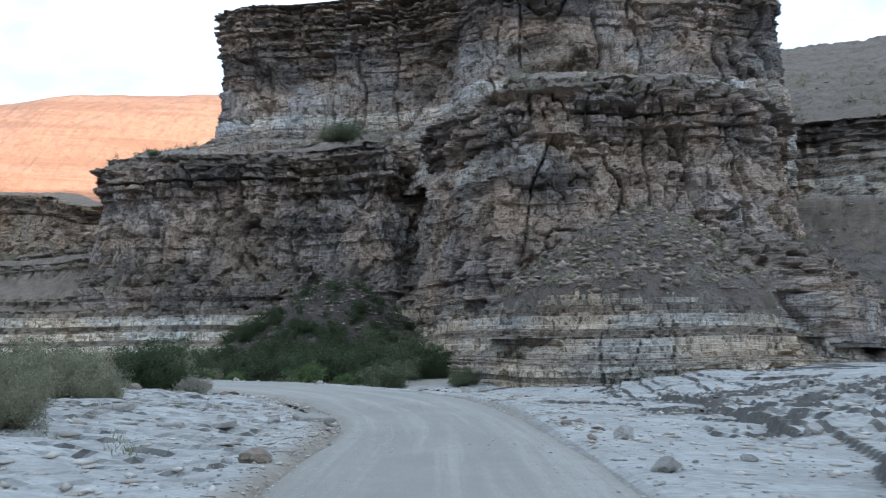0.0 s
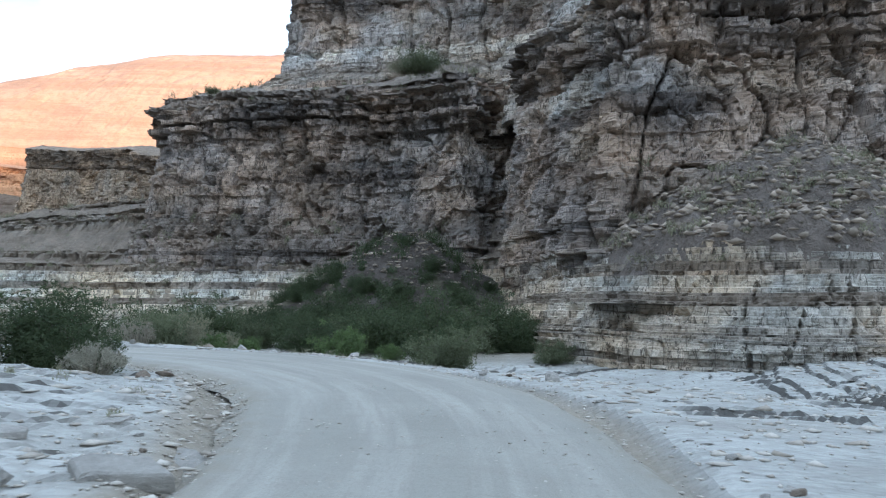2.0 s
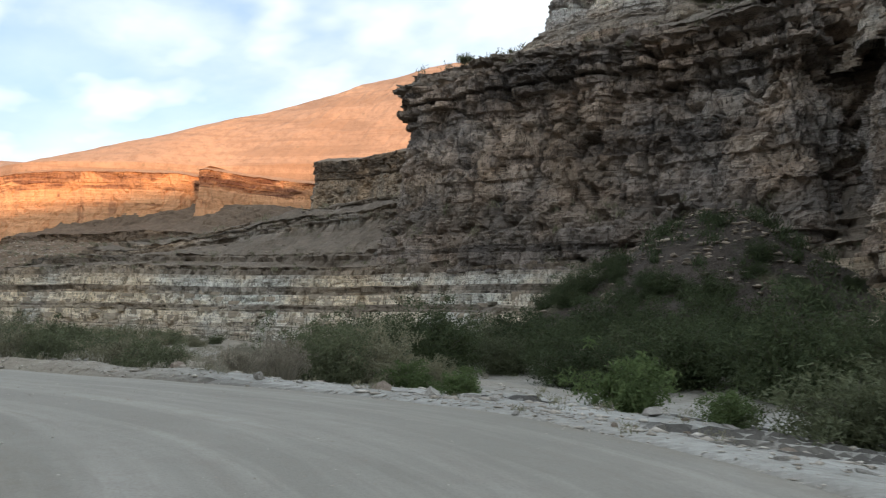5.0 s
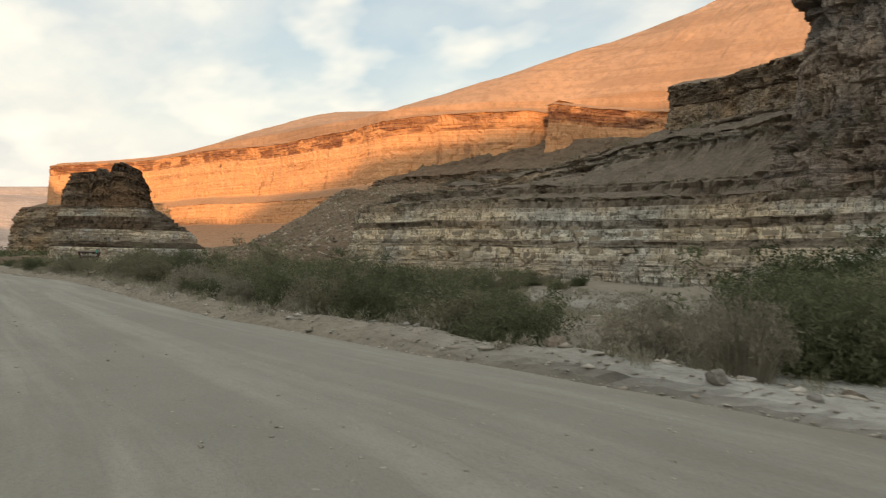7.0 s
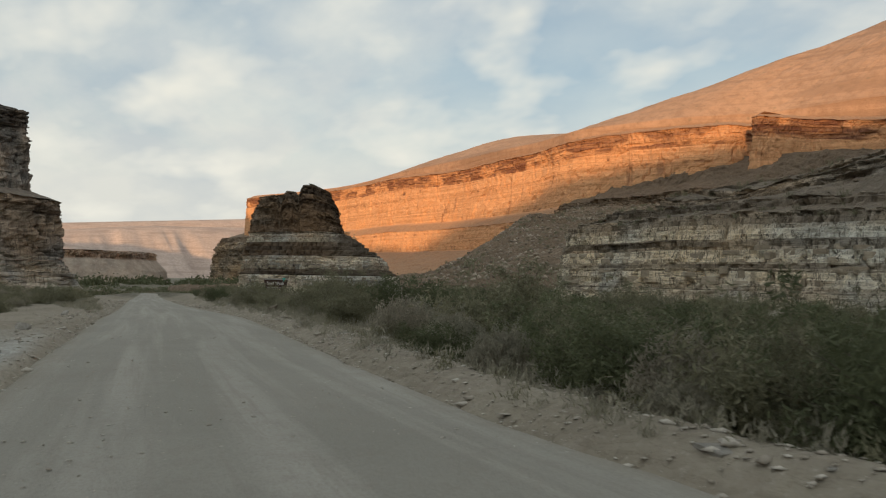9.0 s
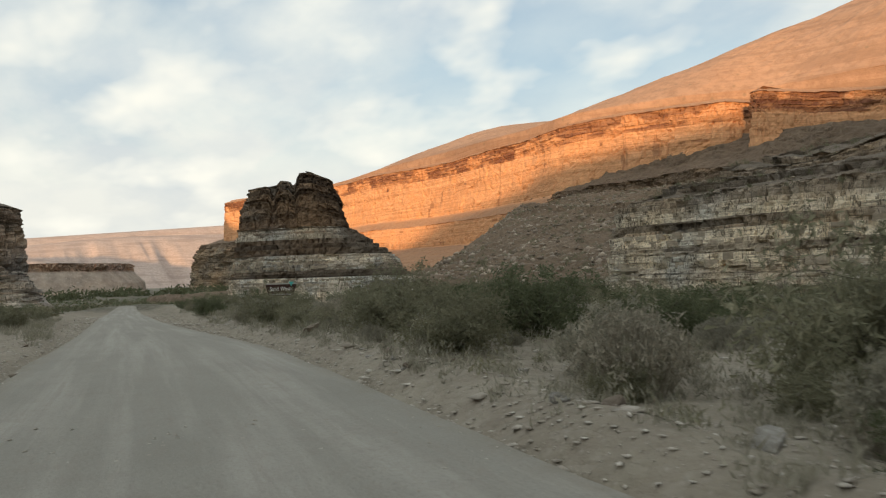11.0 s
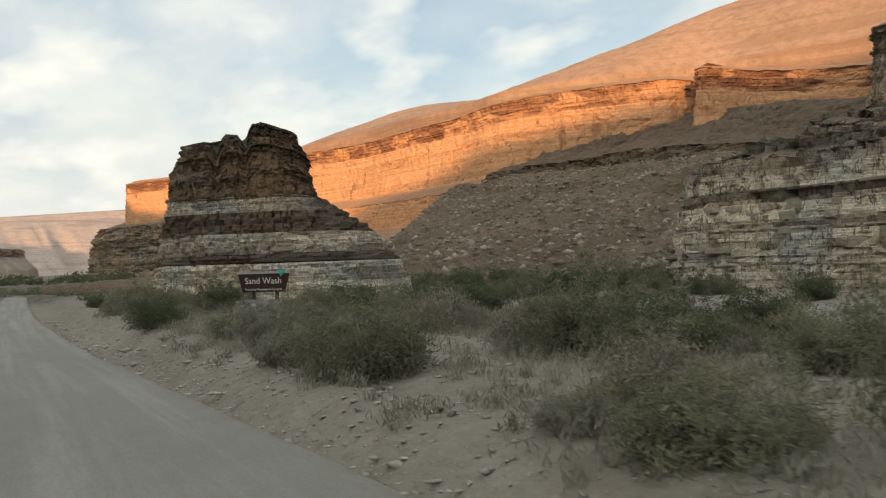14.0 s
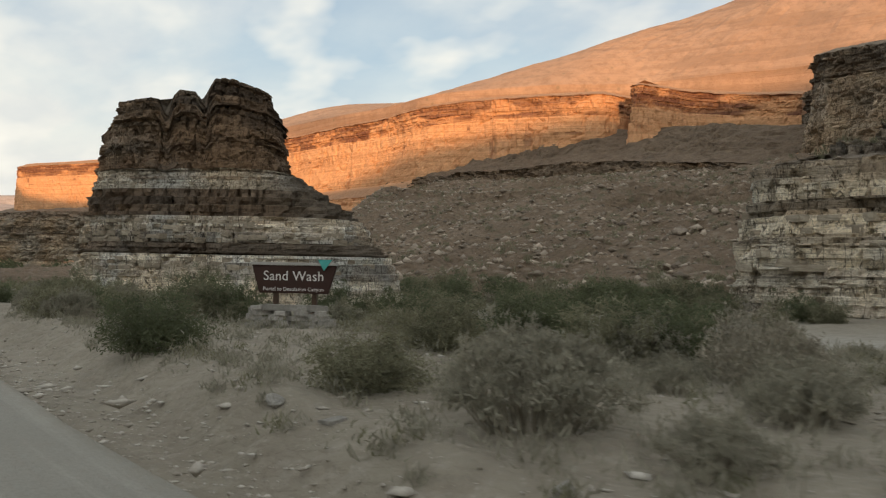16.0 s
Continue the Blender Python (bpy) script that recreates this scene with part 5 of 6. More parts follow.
# shrubs that stand out, each at its place
for kind, variant, x, y, scale in [
        ("tree", 0, -10.8, 31.4, 0.66), ("tree", 2, -9.5, 30.5, 0.4), ("olive", 0, -13.6, 29.2, 1.1), ("grey", 0, -8.6, 29.6, 0.8), ("olive", 0, -7.6, 14.8, 0.6), ("olive", 1, -9.0, 16.4, 0.75), ("olive", 2, -11.0, 21.2, 0.8), ("green", 0, -12.6, 22.4, 0.8), ("grey", 2, -7.9, 16.0, 0.6), ("olive", 1, -12.2, 30.2, 1.0), ("green", 2, -14.2, 31.4, 1.1), ("olive", 0, -9.8, 22.6, 1.0), ("olive", 2, -9.2, 20.8, 0.9), ("green", 0, -10.6, 24.4, 0.95), ("olive", 1, -13.0, 27.5, 1.1), ("olive", 2, -16.2, 30.0, 1.2), ("green", 1, -12.0, 25.2, 0.9), ("olive", 1, -12.8, 26.0, 0.8), ("grey", 1, -9.4, 22.5, 1.0), ("olive", 2, -8.8, 17.6, 0.75), ("green", 1, -10.2, 19.2, 0.75), ("olive", 0, -8.0, 20.2, 0.5), ("olive", 2, -11.4, 24.0, 0.7), ("green", 0, -15.5, 31.0, 1.1), ("olive", 1, -18.5, 33.0, 1.1), ("grey", 2, -13.6, 32.4, 0.9), ("fresh", 1, -11.6, 47.6, 0.8),
        ("fresh", 0, -7.4, 46.6, 1.35), ("green", 1, -3.0, 46.0, 1.4), ("fresh", 1, -5.2, 45.9, 0.7), ("olive", 0, -16.2, 51.5, 1.2), ("grey", 2, -19.5, 49.5, 1.1),
        ("green", 2, 1.2, 54.0, 0.9), ("olive", 2, -13.6, 49.8, 0.8), ("dry", 0, -17.3, 46.0, 1.0), ("dry", 1, -15.8, 46.2, 1.1), ("dry", 2, -16.6, 46.8, 1.0), ("tree", 1, -15.3, 48.0, 0.5),
        ("green", 0, -16.8, 49.6, 1.35), ("olive", 1, -14.8, 49.0, 1.1), ("green", 0, -19.7, 45.9, 0.85), ("olive", 1, -21.2, 46.1, 0.95), ("green", 2, -22.7, 46.4, 0.95), ("green", 0, -24.4, 46.7, 1.05), ("olive", 1, -26.2, 46.9, 1.0), ("green", 2, -28.0, 47.3, 1.05), ("green", 1, -29.8, 47.6, 1.0), ("green", 1, -23.4, 47.4, 1.0), ("green", 2, -25.4, 48.0, 1.0), ("green", 0, -28.0, 48.6, 1.0),
        ("olive", 0, -30.6, 48.2, 0.9), ("green", 1, -33.2, 49.6, 1.0), ("grey", 0, -21.6, 46.6, 0.75), ("grey", 1, -31.5, 47.2, 0.9), ("grey", 2, -35.0, 48.2, 1.0), ("dry", 2, -39.0, 49.0, 1.15),
        ("grey", 0, -40.4, 50.0, 1.2), ("olive", 2, -37.0, 50.8, 1.5), ("olive", 1, -49.3, 51.9, 1.0), ("olive", 0, -50.6, 51.6, 0.95), ("green", 2, -45.5, 52.4, 1.25), ("olive", 1, -48.5, 50.7, 1.05), ("olive", 0, -44.2, 49.6, 0.95), ("green", 2, -43.8, 53.9, 0.9),
        ("olive", 0, -57.9, 51.2, 0.85), ("grey", 1, -59.6, 50.9, 0.75), ("green", 0, -55.7, 54.3, 0.85), ("dry", 1, -53.2, 51.2, 0.7), ("olive", 1, -57.2, 54.4, 1.0), ("grey", 2, -63.6, 52.4, 1.05), ("grey", 0, -67.5, 52.0, 1.1), ("grey", 1, -65.4, 54.2, 0.9), ("olive", 2, -72.4, 52.6, 0.8), ("olive", 0, -70.9, 51.9, 0.8), ("green", 2, -71.6, 52.8, 0.8), ("olive", 1, -66.3, 52.9, 0.6), ("olive", 0, -68.6, 56.0, 0.75), ("green", 1, -66.2, 58.4, 0.85),
        ("dry", 0, -72.6, 58.6, 0.7), ("green", 0, -68.2, 61.0, 1.0), ("green", 1, -72.5, 63.5, 1.05), ("olive", 0, -66.4, 57.6, 0.8), ("olive", 2, -62.0, 59.8, 0.75), ("olive", 1, -77.5, 56.8, 0.9)]:
    if ground_at(x, y)[2] > 0.25 + 0.5 * scale:
        put(kind, variant, x, y, scale)
# the few bushes on the terrace of the mesa
for kind, variant, x, y, z, scale in [("green", 0, -9.8, 84.6, 23.3, 1.6), ("olive", 1, -11.5, 85.2, 23.4, 1.2), ("olive", 0, 6.0, 68.0, 23.4, 0.7), ("green", 2, -32.0, 92.2, 23.6, 0.7)]:
    put(kind, variant, x, y, scale, z=z)
put("fresh", 2, -13.4, 48.4, 0.8)
# tamarisk thicket in the corner of the cliff
for k in range(34):
    f = k / 33
    x, y = -24 + 23.0 * f + random.uniform(-1.2, 1.2), 66 - 4.0 * f + random.uniform(-7.0, 5.0)
    put("tree", random.randrange(3), x, y, random.uniform(0.55, 1.1) * (0.75 + 0.3 * f))
for k in range(22):
    r_, w_ = random.uniform(0.3, 0.85), radians(random.uniform(-165, -15))
    put("tree", 2 * (k % 2), -9.5 + 13.5 * r_ * math.cos(w_), 77.0 + 10.5 * r_ * math.sin(w_), random.uniform(0.28, 0.5), z=-1.1 + 9.6 * (1 - r_) ** 0.85)
# looser growth on the terrace by the road, on the flats beyond, and on the other side
taken = []
rng = random.Random(5)
spots = 0
while spots < 200:
    x = -20 - 95 * rng.random() ** 1.1
    y = 40 + 45 * rng.random()
    g, sd, aw = ground_at(x, y)
    lane = np.interp(x, [-110, -75, -45, -20], [80, 71, 68, 62])
    if aw < 1.5 or abs(y - lane) < 3.0 or (x > -42 and y > 47.5 - (x + 21)) or (-84 < x < -42 and 62.0 < y < lane + 5) or (x < -44 and aw < 3.4) or (-73 < x < -46 and rng.random() < 0.55) or vn(x / 5.0, y / 5.0, 66) < 0.36 or y > lane + 9 + (6 if x < -80 else 0) or any((x - a) ** 2 + (y - b) ** 2 < 1.3 for a, b in taken):
        continue
    if -106 < x < -85 and 60 < y < 77 or (abs(x + 74.5) < 3.2 and 51.5 < y < 59) or (-75 < x < -65 and abs(y - 57.4 + 0.52 * (x + 75) ) < 1.9) or (x > -70 and y > 78):
        continue
    taken.append((x, y))
    spots += 1
    far_shrub = aw > 8
    kind = rng.choices(["grey", "olive", "green", "dry"], [0.42, 0.30, 0.16, 0.12] if not far_shrub else [0.24, 0.38, 0.32, 0.06])[0]
    put(kind, rng.randrange(3), x, y, rng.uniform(0.45, 0.95) if not far_shrub else rng.uniform(0.6, 1.05))
spots = 0
while spots < 45:
    x, y = rng.uniform(-115, -40), rng.uniform(28, 52)
    g, sd, aw = ground_at(x, y)
    if sd > 0 or aw < 2.0 or aw > 14:
        continue
    spots += 1
    put(rng.choices(["grey", "olive", "dry"], [0.5, 0.4, 0.1])[0], rng.randrange(3), x, y, rng.uniform(0.5, 0.95))


# brush between the road and the butte, and the green belt along the wash below the scree
spots = 0
while spots < 46:
    x, y = rng.uniform(-104, -76), rng.uniform(51, 66)
    g, sd, aw = ground_at(x, y)
    if sd < 0 or aw < 1.2 or aw > 7.5 or (abs(x + 74.9) < 2.6 and 52 < y < 59):
        continue
    spots += 1
    put(rng.choices(["grey", "olive", "green"], [0.4, 0.4, 0.2])[0], rng.randrange(3), x, y, rng.uniform(0.5, 0.95))
for k in range(26):
    f = rng.random()
    x, y = -104 + 24 * f, 86 - 3.0 * f + rng.uniform(-4.5, 4.5)
    put(rng.choice(["green", "green", "olive"]), rng.randrange(3), x, y, rng.uniform(0.8, 1.35))


# small brush between them
spots = 0
while spots < 170:
    x, y = rng.uniform(-88, -22), rng.uniform(42, 66)
    g, sd, aw = ground_at(x, y)
    if aw < 1.0 or sd < 0 or y > 63 or (x > -42 and y > 47.5 - (x + 21)) or (abs(x + 74.5) < 2.6 and 52.5 < y < 59) or (-75 < x < -65 and abs(y - 57.4 + 0.52 * (x + 75)) < 1.7) or vn(x / 4.0, y / 4.0, 67) < 0.4:
        continue
    spots += 1
    put(rng.choices(["grey", "dry", "olive"], [0.6, 0.2, 0.2])[0], rng.randrange(3), x, y, rng.uniform(0.28, 0.6))


def scatter_leaves(name, label, count, region, size, leaf, height, seed, per, level):
    """Far growth that nobody could count, as one mesh of leaf clumps."""
    r = np.random.RandomState(seed)
    x, y = r.uniform(region[0], region[1], count), r.uniform(region[2], region[3], count)
    keep = (fbm(x / 14, y / 9, 3, seed) > 0.47) & (beside(x, y)[1] > 1.8)
    x, y = x[keep], y[keep]
    z = level(x, y)
    n = len(x)
    h = height * r.uniform(0.5, 1.2, n)
    pts = np.stack([x, y, z], 1)[:, None, :] + r.normal(0, 1, (n, per, 3)) * h[:, None, None] * np.array([0.5, 0.5, 0.3]) + np.array([0, 0, 0.42]) * h[:, None, None]
    pts = pts.reshape(-1, 3)
    v, f = leaves(r, pts, size, 1.0)
    tagged(new(name, soup(name, v, f, [leaf])), label, "shrubs", kind="stuff")


flat_level = lambda x, y: road_level(x) - 0.1 - 0.3 * (x < -120)
scatter_leaves("far_scrub", "low green scrub over the distant river flats", 1500, (-330, -112, 30, 125), 0.22, leaf_green, 0.95, 61, 34, flat_level)
scatter_leaves("far_brush", "grey-olive brush over the distant flats", 1100, (-260, -100, 34, 110), 0.22, leaf_olive, 1.0, 62, 26, flat_level)
scatter_leaves("river_trees", "dark cottonwoods along the distant river", 160, (-470, -330, 10, 150), 0.8, leaf_green, 4.0, 63, 60, lambda x, y: -3.5 + 0 * x)


# ---- loose stones ----
def slab_mesh(seed, mat, thick=0.22):
    """A flat broken slab with a ragged outline."""
    r = np.random.RandomState(seed)
    n = r.randint(5, 9)
    w = np.sort(r.uniform(0, 2 * math.pi, n) * 0.25 + np.arange(n) * 2 * math.pi / n * 0.92)
    rad = r.uniform(0.55, 1.0, n)
    px, py = np.cos(w) * rad * 0.5, np.sin(w) * rad * 0.32
    tilt = r.normal(0, 0.04, 2)
    v = []
    for scale, z in ((0.93, 0.0), (1.0, 0.12 * thick), (0.99, 0.85 * thick), (0.92, thick)):
        for a, b in zip(px, py):
            v.append((a * scale + r.normal(0, 0.008), b * scale + r.normal(0, 0.008), z + (a * tilt[0] + b * tilt[1]) * (z > 0.1 * thick) + r.normal(0, 0.006)))
    f = [tuple(range(n))[::-1]] + [(k * n + q, k * n + (q + 1) % n, (k + 1) * n + (q + 1) % n, (k + 1) * n + q) for k in range(3) for q in range(n)] + [tuple(3 * n + q for q in range(n))]
    return soup("slab", v, f, [mat])


def rock_mesh(seed, mat, flatness=0.7):
    """An angular boulder: a ball cut by random planes."""
    bm = bmesh.new()
    bmesh.ops.create_icosphere(bm, subdivisions=2, radius=0.6)
    r = random.Random(seed)
    for _ in range(11):
        nrm = Vector((r.gauss(0, 1), r.gauss(0, 1), r.gauss(0, 0.8))).normalized()
        d = r.uniform(0.2, 0.4)
        for v in bm.verts:
            over = v.co.dot(nrm) - d
            if over > 0:
                v.co -= nrm * over
    for v in bm.verts:
        v.co += Vector([r.gauss(0, 0.012) for _ in range(3)])
        v.co.z = v.co.z * flatness + 0.22
    me = bpy.data.meshes.new("rock")
    bm.to_mesh(me)
    bm.free()
    me.materials.append(mat)
    return me


slabs = [slab_mesh(200 + k, stone_pale, 0.16 + 0.05 * (k % 3)) for k in range(6)]
rocks = [rock_mesh(220 + k, stone_brown if k % 2 else stone_pale, 0.55 + 0.1 * (k % 3)) for k in range(6)]


def stone(kind, variant, x, y, size, turn=None, tip=0.0):
    meshes, name, label, group = {"slab": (slabs, "stone_slab", "flat pale broken rock slab lying on silt", "slabs beside the road"), "rock": (rocks, "boulder", "angular weathered stone lying by the road", "stones beside the road")}[kind]
    ob = tagged(new(name, meshes[variant % len(meshes)]), label, "stone", group)
    ob.matrix_basis = pose(x, y, ground_at(x, y)[0] - 0.04 * size, tip or random.uniform(-9, 9), random.uniform(-9, 9), random.uniform(0, 360) if turn is None else turn) @ Matrix.Diagonal((size, size, size * (random.uniform(0.4, 0.75) if kind == "slab" else random.uniform(0.7, 1.1)), 1))
    return ob


for kind, variant, x, y, size in [("slab", 1, -4.6, 18.4, 1.0), ("slab", 2, -3.0, 21.4, 0.9), ("slab", 3, -5.4, 17.2, 1.0), ("rock", 0, 0.9, 35.6, 0.55), ("slab", 4, -6.2, 26.5, 1.3), ("slab", 5, -2.9, 23.6, 0.7),
                                  ("rock", 1, -3.2, 24.3, 0.35), ("slab", 0, -5.2, 21.6, 0.8), ("slab", 2, -7.2, 18.6, 1.1), ("slab", 1, -4.0, 15.2, 0.9), ("rock", 2, -62.2, 51.0, 0.2), ("slab", 3, -65.0, 51.4, 0.4), ("rock", 4, -66.1, 51.6, 0.24),
                                  ("rock", 2, -44.0, 49.2, 0.25), ("slab", 4, -41.8, 49.4, 0.45), ("slab", 5, -28.5, 62.5, 2.4), ("rock", 4, -33.0, 63.4, 1.4), ("rock", 1, -2.0, 46.4, 0.6), ("rock", 2, -4.0, 46.8, 0.5)]:
    stone(kind, variant, x, y, size)
for variant, x, y, size, turn in [(4, -3.05, 19.9, 1.5, 12), (1, -3.5, 24.9, 1.25, -8), (0, -2.6, 24.0, 0.6, 30), (3, -4.6, 22.6, 0.8, 55)]:
    stone("slab", variant, x, y, size, turn)
rng = random.Random(8)
count = 0
while count < 190:
    if rng.random() < 0.6:
        j = rng.randrange(80, 520)
        e, o = (R_[j], R_[j] - centre[j]) if rng.random() < 0.7 else (L_[j], L_[j] - centre[j])
        k = 1 + rng.uniform(0.02, 0.5) / np.linalg.norm(o) * 3.0
        x, y = centre[j] + o * k
    else:
        x, y = rng.uniform(-12, 14), rng.uniform(9, 50)
    g, sd, aw = ground_at(x, y)
    if aw < 0.25:
        continue
    count += 1
    stone("slab" if rng.random() < 0.5 else "rock", rng.randrange(6), x, y, 0.12 + 0.42 * rng.random() ** 2.5)


count = 0
while count < 60:
    x, y = rng.uniform(-24, 0), rng.uniform(40, 50)
    g, sd, aw = ground_at(x, y)
    if aw < 0.3 or aw > 4.5 or sd < 0:
        continue
    count += 1
    stone("slab" if rng.random() < 0.6 else "rock", rng.randrange(6), x, y, 0.15 + 0.45 * rng.random() ** 1.8)


def gravel(name, label, count, where, lo, hi, seed, mat, tall=1.0):
    """Many small stones as one mesh: squashed eight-sided lumps."""
    r = np.random.RandomState(seed)
    pos = where(r, count)
    n = len(pos)
    base = np.array([(1, 0, 0), (0.3, 0.7, 0), (-0.9, 0.5, 0), (-0.7, -0.5, 0), (0.4, -0.7, 0), (0.25, 0.1, 0.30), (-0.1, 0, -0.35)])
    tri = np.array([(0, 1, 5), (1, 2, 5), (2, 3, 5), (3, 4, 5), (4, 0, 5), (1, 0, 6), (2, 1, 6), (3, 2, 6), (4, 3, 6), (0, 4, 6)])
    s = lo + (hi - lo) * r.uniform(0, 1, n) ** 4
    w = r.uniform(0, 2 * math.pi, n)
    v = base[None] * r.uniform(0.5, 1.5, (n, 7, 3)) * s[:, None, None] * 0.5 * np.stack([np.ones(n), r.uniform(0.45, 1.1, n), tall * r.uniform(0.5, 1.15, n)], 1)[:, None, :]
    x, y = v[..., 0] * np.cos(w)[:, None] - v[..., 1] * np.sin(w)[:, None], v[..., 0] * np.sin(w)[:, None] + v[..., 1] * np.cos(w)[:, None]
    v = np.stack([x, y, v[..., 2]], -1) + pos[:, None, :]
    f = tri[None] + 7 * np.arange(n)[:, None, None]
    me = bpy.data.meshes.new(name)
    v, f = v.reshape(-1, 3), f.reshape(-1, 3)
    me.vertices.add(len(v))
    me.vertices.foreach_set("co", v.reshape(-1).astype(np.float32))
    me.loops.add(f.size)
    me.loops.foreach_set("vertex_index", f.reshape(-1).astype(np.int32))
    me.polygons.add(len(f))
    me.polygons.foreach_set("loop_start", np.arange(0, f.size, 3, dtype=np.int32))
    me.polygons.foreach_set("loop_total", np.full(len(f), 3, np.int32))
    me.materials.append(mat)
    me.update(calc_edges=True)
    tagged(new(name, me), label, "stones", kind="stuff")


def by_road(r, count):
    j = r.randint(60, 560, count)
    right = r.uniform(size=count) < 0.62
    e = np.where(right[:, None], R_[j], L_[j])
    o = e - centre[j]
    o /= np.linalg.norm(o, axis=1, keepdims=True)
    p = e + o * (np.abs(r.normal(0, 1.3, count)) - 0.25)[:, None]
    p = p[~((p[:, 0] > -6) & right & (r.uniform(size=count) < 0.8))]
    s_, a_ = beside(p[:, 0], p[:, 1])
    z = np.where(a_ > 0.1, ground_level(p[:, 0], p[:, 1], s_, a_), road_level(p[:, 0]) - 0.05)
    return np.stack([p[:, 0], p[:, 1], z + 0.01], 1)


def on_slabs(r, count):
    p = np.stack([r.uniform(-18, 18, count), r.uniform(6, 54, count)], 1)
    s_, a_ = beside(p[:, 0], p[:, 1])
    p, s_, a_ = p[a_ > 0.3], s_[a_ > 0.3], a_[a_ > 0.3]
    return np.stack([p[:, 0], p[:, 1], ground_level(p[:, 0], p[:, 1], s_, a_) + 0.01], 1)


def on_terrace(r, count):
    p = np.stack([r.uniform(-85, -16, count), r.uniform(44, 72, count)], 1)
    s_, a_ = beside(p[:, 0], p[:, 1])
    p, s_, a_ = p[a_ > 0.3], s_[a_ > 0.3], a_[a_ > 0.3]
    return np.stack([p[:, 0], p[:, 1], ground_level(p[:, 0], p[:, 1], s_, a_) + 0.01], 1)


def on_scree(r, count):
    i, j = r.randint(2, sz.shape[0] - 2, count), r.randint(2, sz.shape[1] - 2, count)
    ok = spur[i, j] > 0.3
    i, j = i[ok], j[ok]
    return np.stack([gx[i, j] + r.uniform(-0.4, 0.4, len(i)), gy[i, j] + r.uniform(-0.4, 0.4, len(i)), sz[i, j] + 0.05], 1)


def on_slope(ob, lo, hi, front=None):
    """A way to pick places on the earthy parts of a cliff mesh."""
    me = ob.data
    co = np.zeros(len(me.vertices) * 3, np.float32)
    me.vertices.foreach_get("co", co)
    soil = np.zeros(len(me.vertices), np.float32)
    me.attributes["soil"].data.foreach_get("value", soil)
    co = co.reshape(-1, 3)
    good = co[(soil > 0.25) & (co[:, 2] > lo) & (co[:, 2] < hi) & (co[:, 1] < 130)]

    def pick(r, count):
        p = good[r.randint(0, len(good), count)].copy()
        return p + np.stack([r.uniform(-0.15, 0.15, count), r.uniform(-0.15, 0.15, count), np.full(count, 0.03)], 1)
    return pick


by_name = {o.name: o for o in bpy.data.objects}
rng = random.Random(21)
made = 0
while made < 46:
    i, j = rng.randrange(4, sz.shape[0] - 4), rng.randrange(4, sz.shape[1] - 4)
    if spur[i, j] < 0.5 or sz[i, j] < 1.0 or gx[i, j] > -60:
        continue
    made += 1
    size = 1.0 + 1.8 * rng.random() ** 2
    part("boulder", rocks[2 * rng.randrange(3) + 1], by_name["scree_slope"], "", pose(gx[i, j], gy[i, j], sz[i, j] - 0.12 * size, 0, 0, rng.uniform(0, 360)) @ Matrix.Diagonal((size, size, size, 1)))
for k in range(26):
    i, j = rng.randrange(0, 120), rng.randrange(12, 56)
    size = rng.uniform(0.4, 1.1)
    part("boulder", rocks[2 * rng.randrange(3) + 1], by_name["debris_cone"], "", pose(mx[i, j], my[i, j], mz[i, j] - 0.12 * size, 0, 0, rng.uniform(0, 360)) @ Matrix.Diagonal((size, size, size, 1)))
for k in range(30):
    i, j = rng.randrange(4, tx_.shape[0] - 4), rng.randrange(8, tx_.shape[1] - 8)
    size = rng.uniform(0.35, 1.0)
    if tz_[i, j] > 6.0:
        part("boulder", rocks[2 * rng.randrange(3) + 1], talus, "", pose(tx_[i, j], ty_[i, j], tz_[i, j] - 0.1 * size, 0, 0, rng.uniform(0, 360)) @ Matrix.Diagonal((size, size, size, 1)))
gravel("ledge_debris", "brown fallen stones on the ledges of the mesa", 12000, on_slope(by_name["base_ledge"], 4.5, 30), 0.1, 0.7, 85, slope_stone)
gravel("wall_debris", "fallen stones on the slope below the wall", 5000, on_slope(by_name["cliff_wall"], 3, 12), 0.08, 0.6, 86, slope_stone)
gravel("terrace_debris", "fallen stones on the terrace of the mesa", 2500, on_slope(by_name["cliff_wall"], 20, 30), 0.1, 0.7, 87, slope_stone)
gravel("fan_stones", "broken stones over the rubble fan", 3500, lambda r, n: (lambda i, j: np.stack([fx[i, j], fy[i, j], fz[i, j] + 0.02], 1)[fr[i, j] < 45])(r.randint(0, fx.shape[0], n), r.randint(0, fx.shape[1], n)), 0.12, 0.9, 100, slope_stone)
tufts_on_fan = lambda r, n: (lambda i, j: np.stack([fx[i, j], fy[i, j], fz[i, j]], 1)[fr[i, j] < 45])(r.randint(0, fx.shape[0], n), r.randint(0, fx.shape[1], n))
gravel("side_debris", "stones on the slope of the side cliff", 3000, on_slope(by_name["side_cliff"], 0, 60), 0.2, 1.2, 88, slope_stone)


def tufts(name, label, count, where, size, leaf, height, seed, per):
    """Small dry plants on slopes, as one mesh."""
    r = np.random.RandomState(seed)
    p = where(r, count)
    h = height * r.uniform(0.4, 1.2, len(p))
    q = p[:, None, :] + r.normal(0, 1, (len(p), per, 3)) * h[:, None, None] * np.array([0.45, 0.45, 0.3]) + np.array([0, 0, 0.4]) * h[:, None, None]
    v, f = leaves(r, q.reshape(-1, 3), size, 2.4, 2.0)
    tagged(new(name, soup(name, v, f, [leaf])), label, "shrubs", kind="stuff")


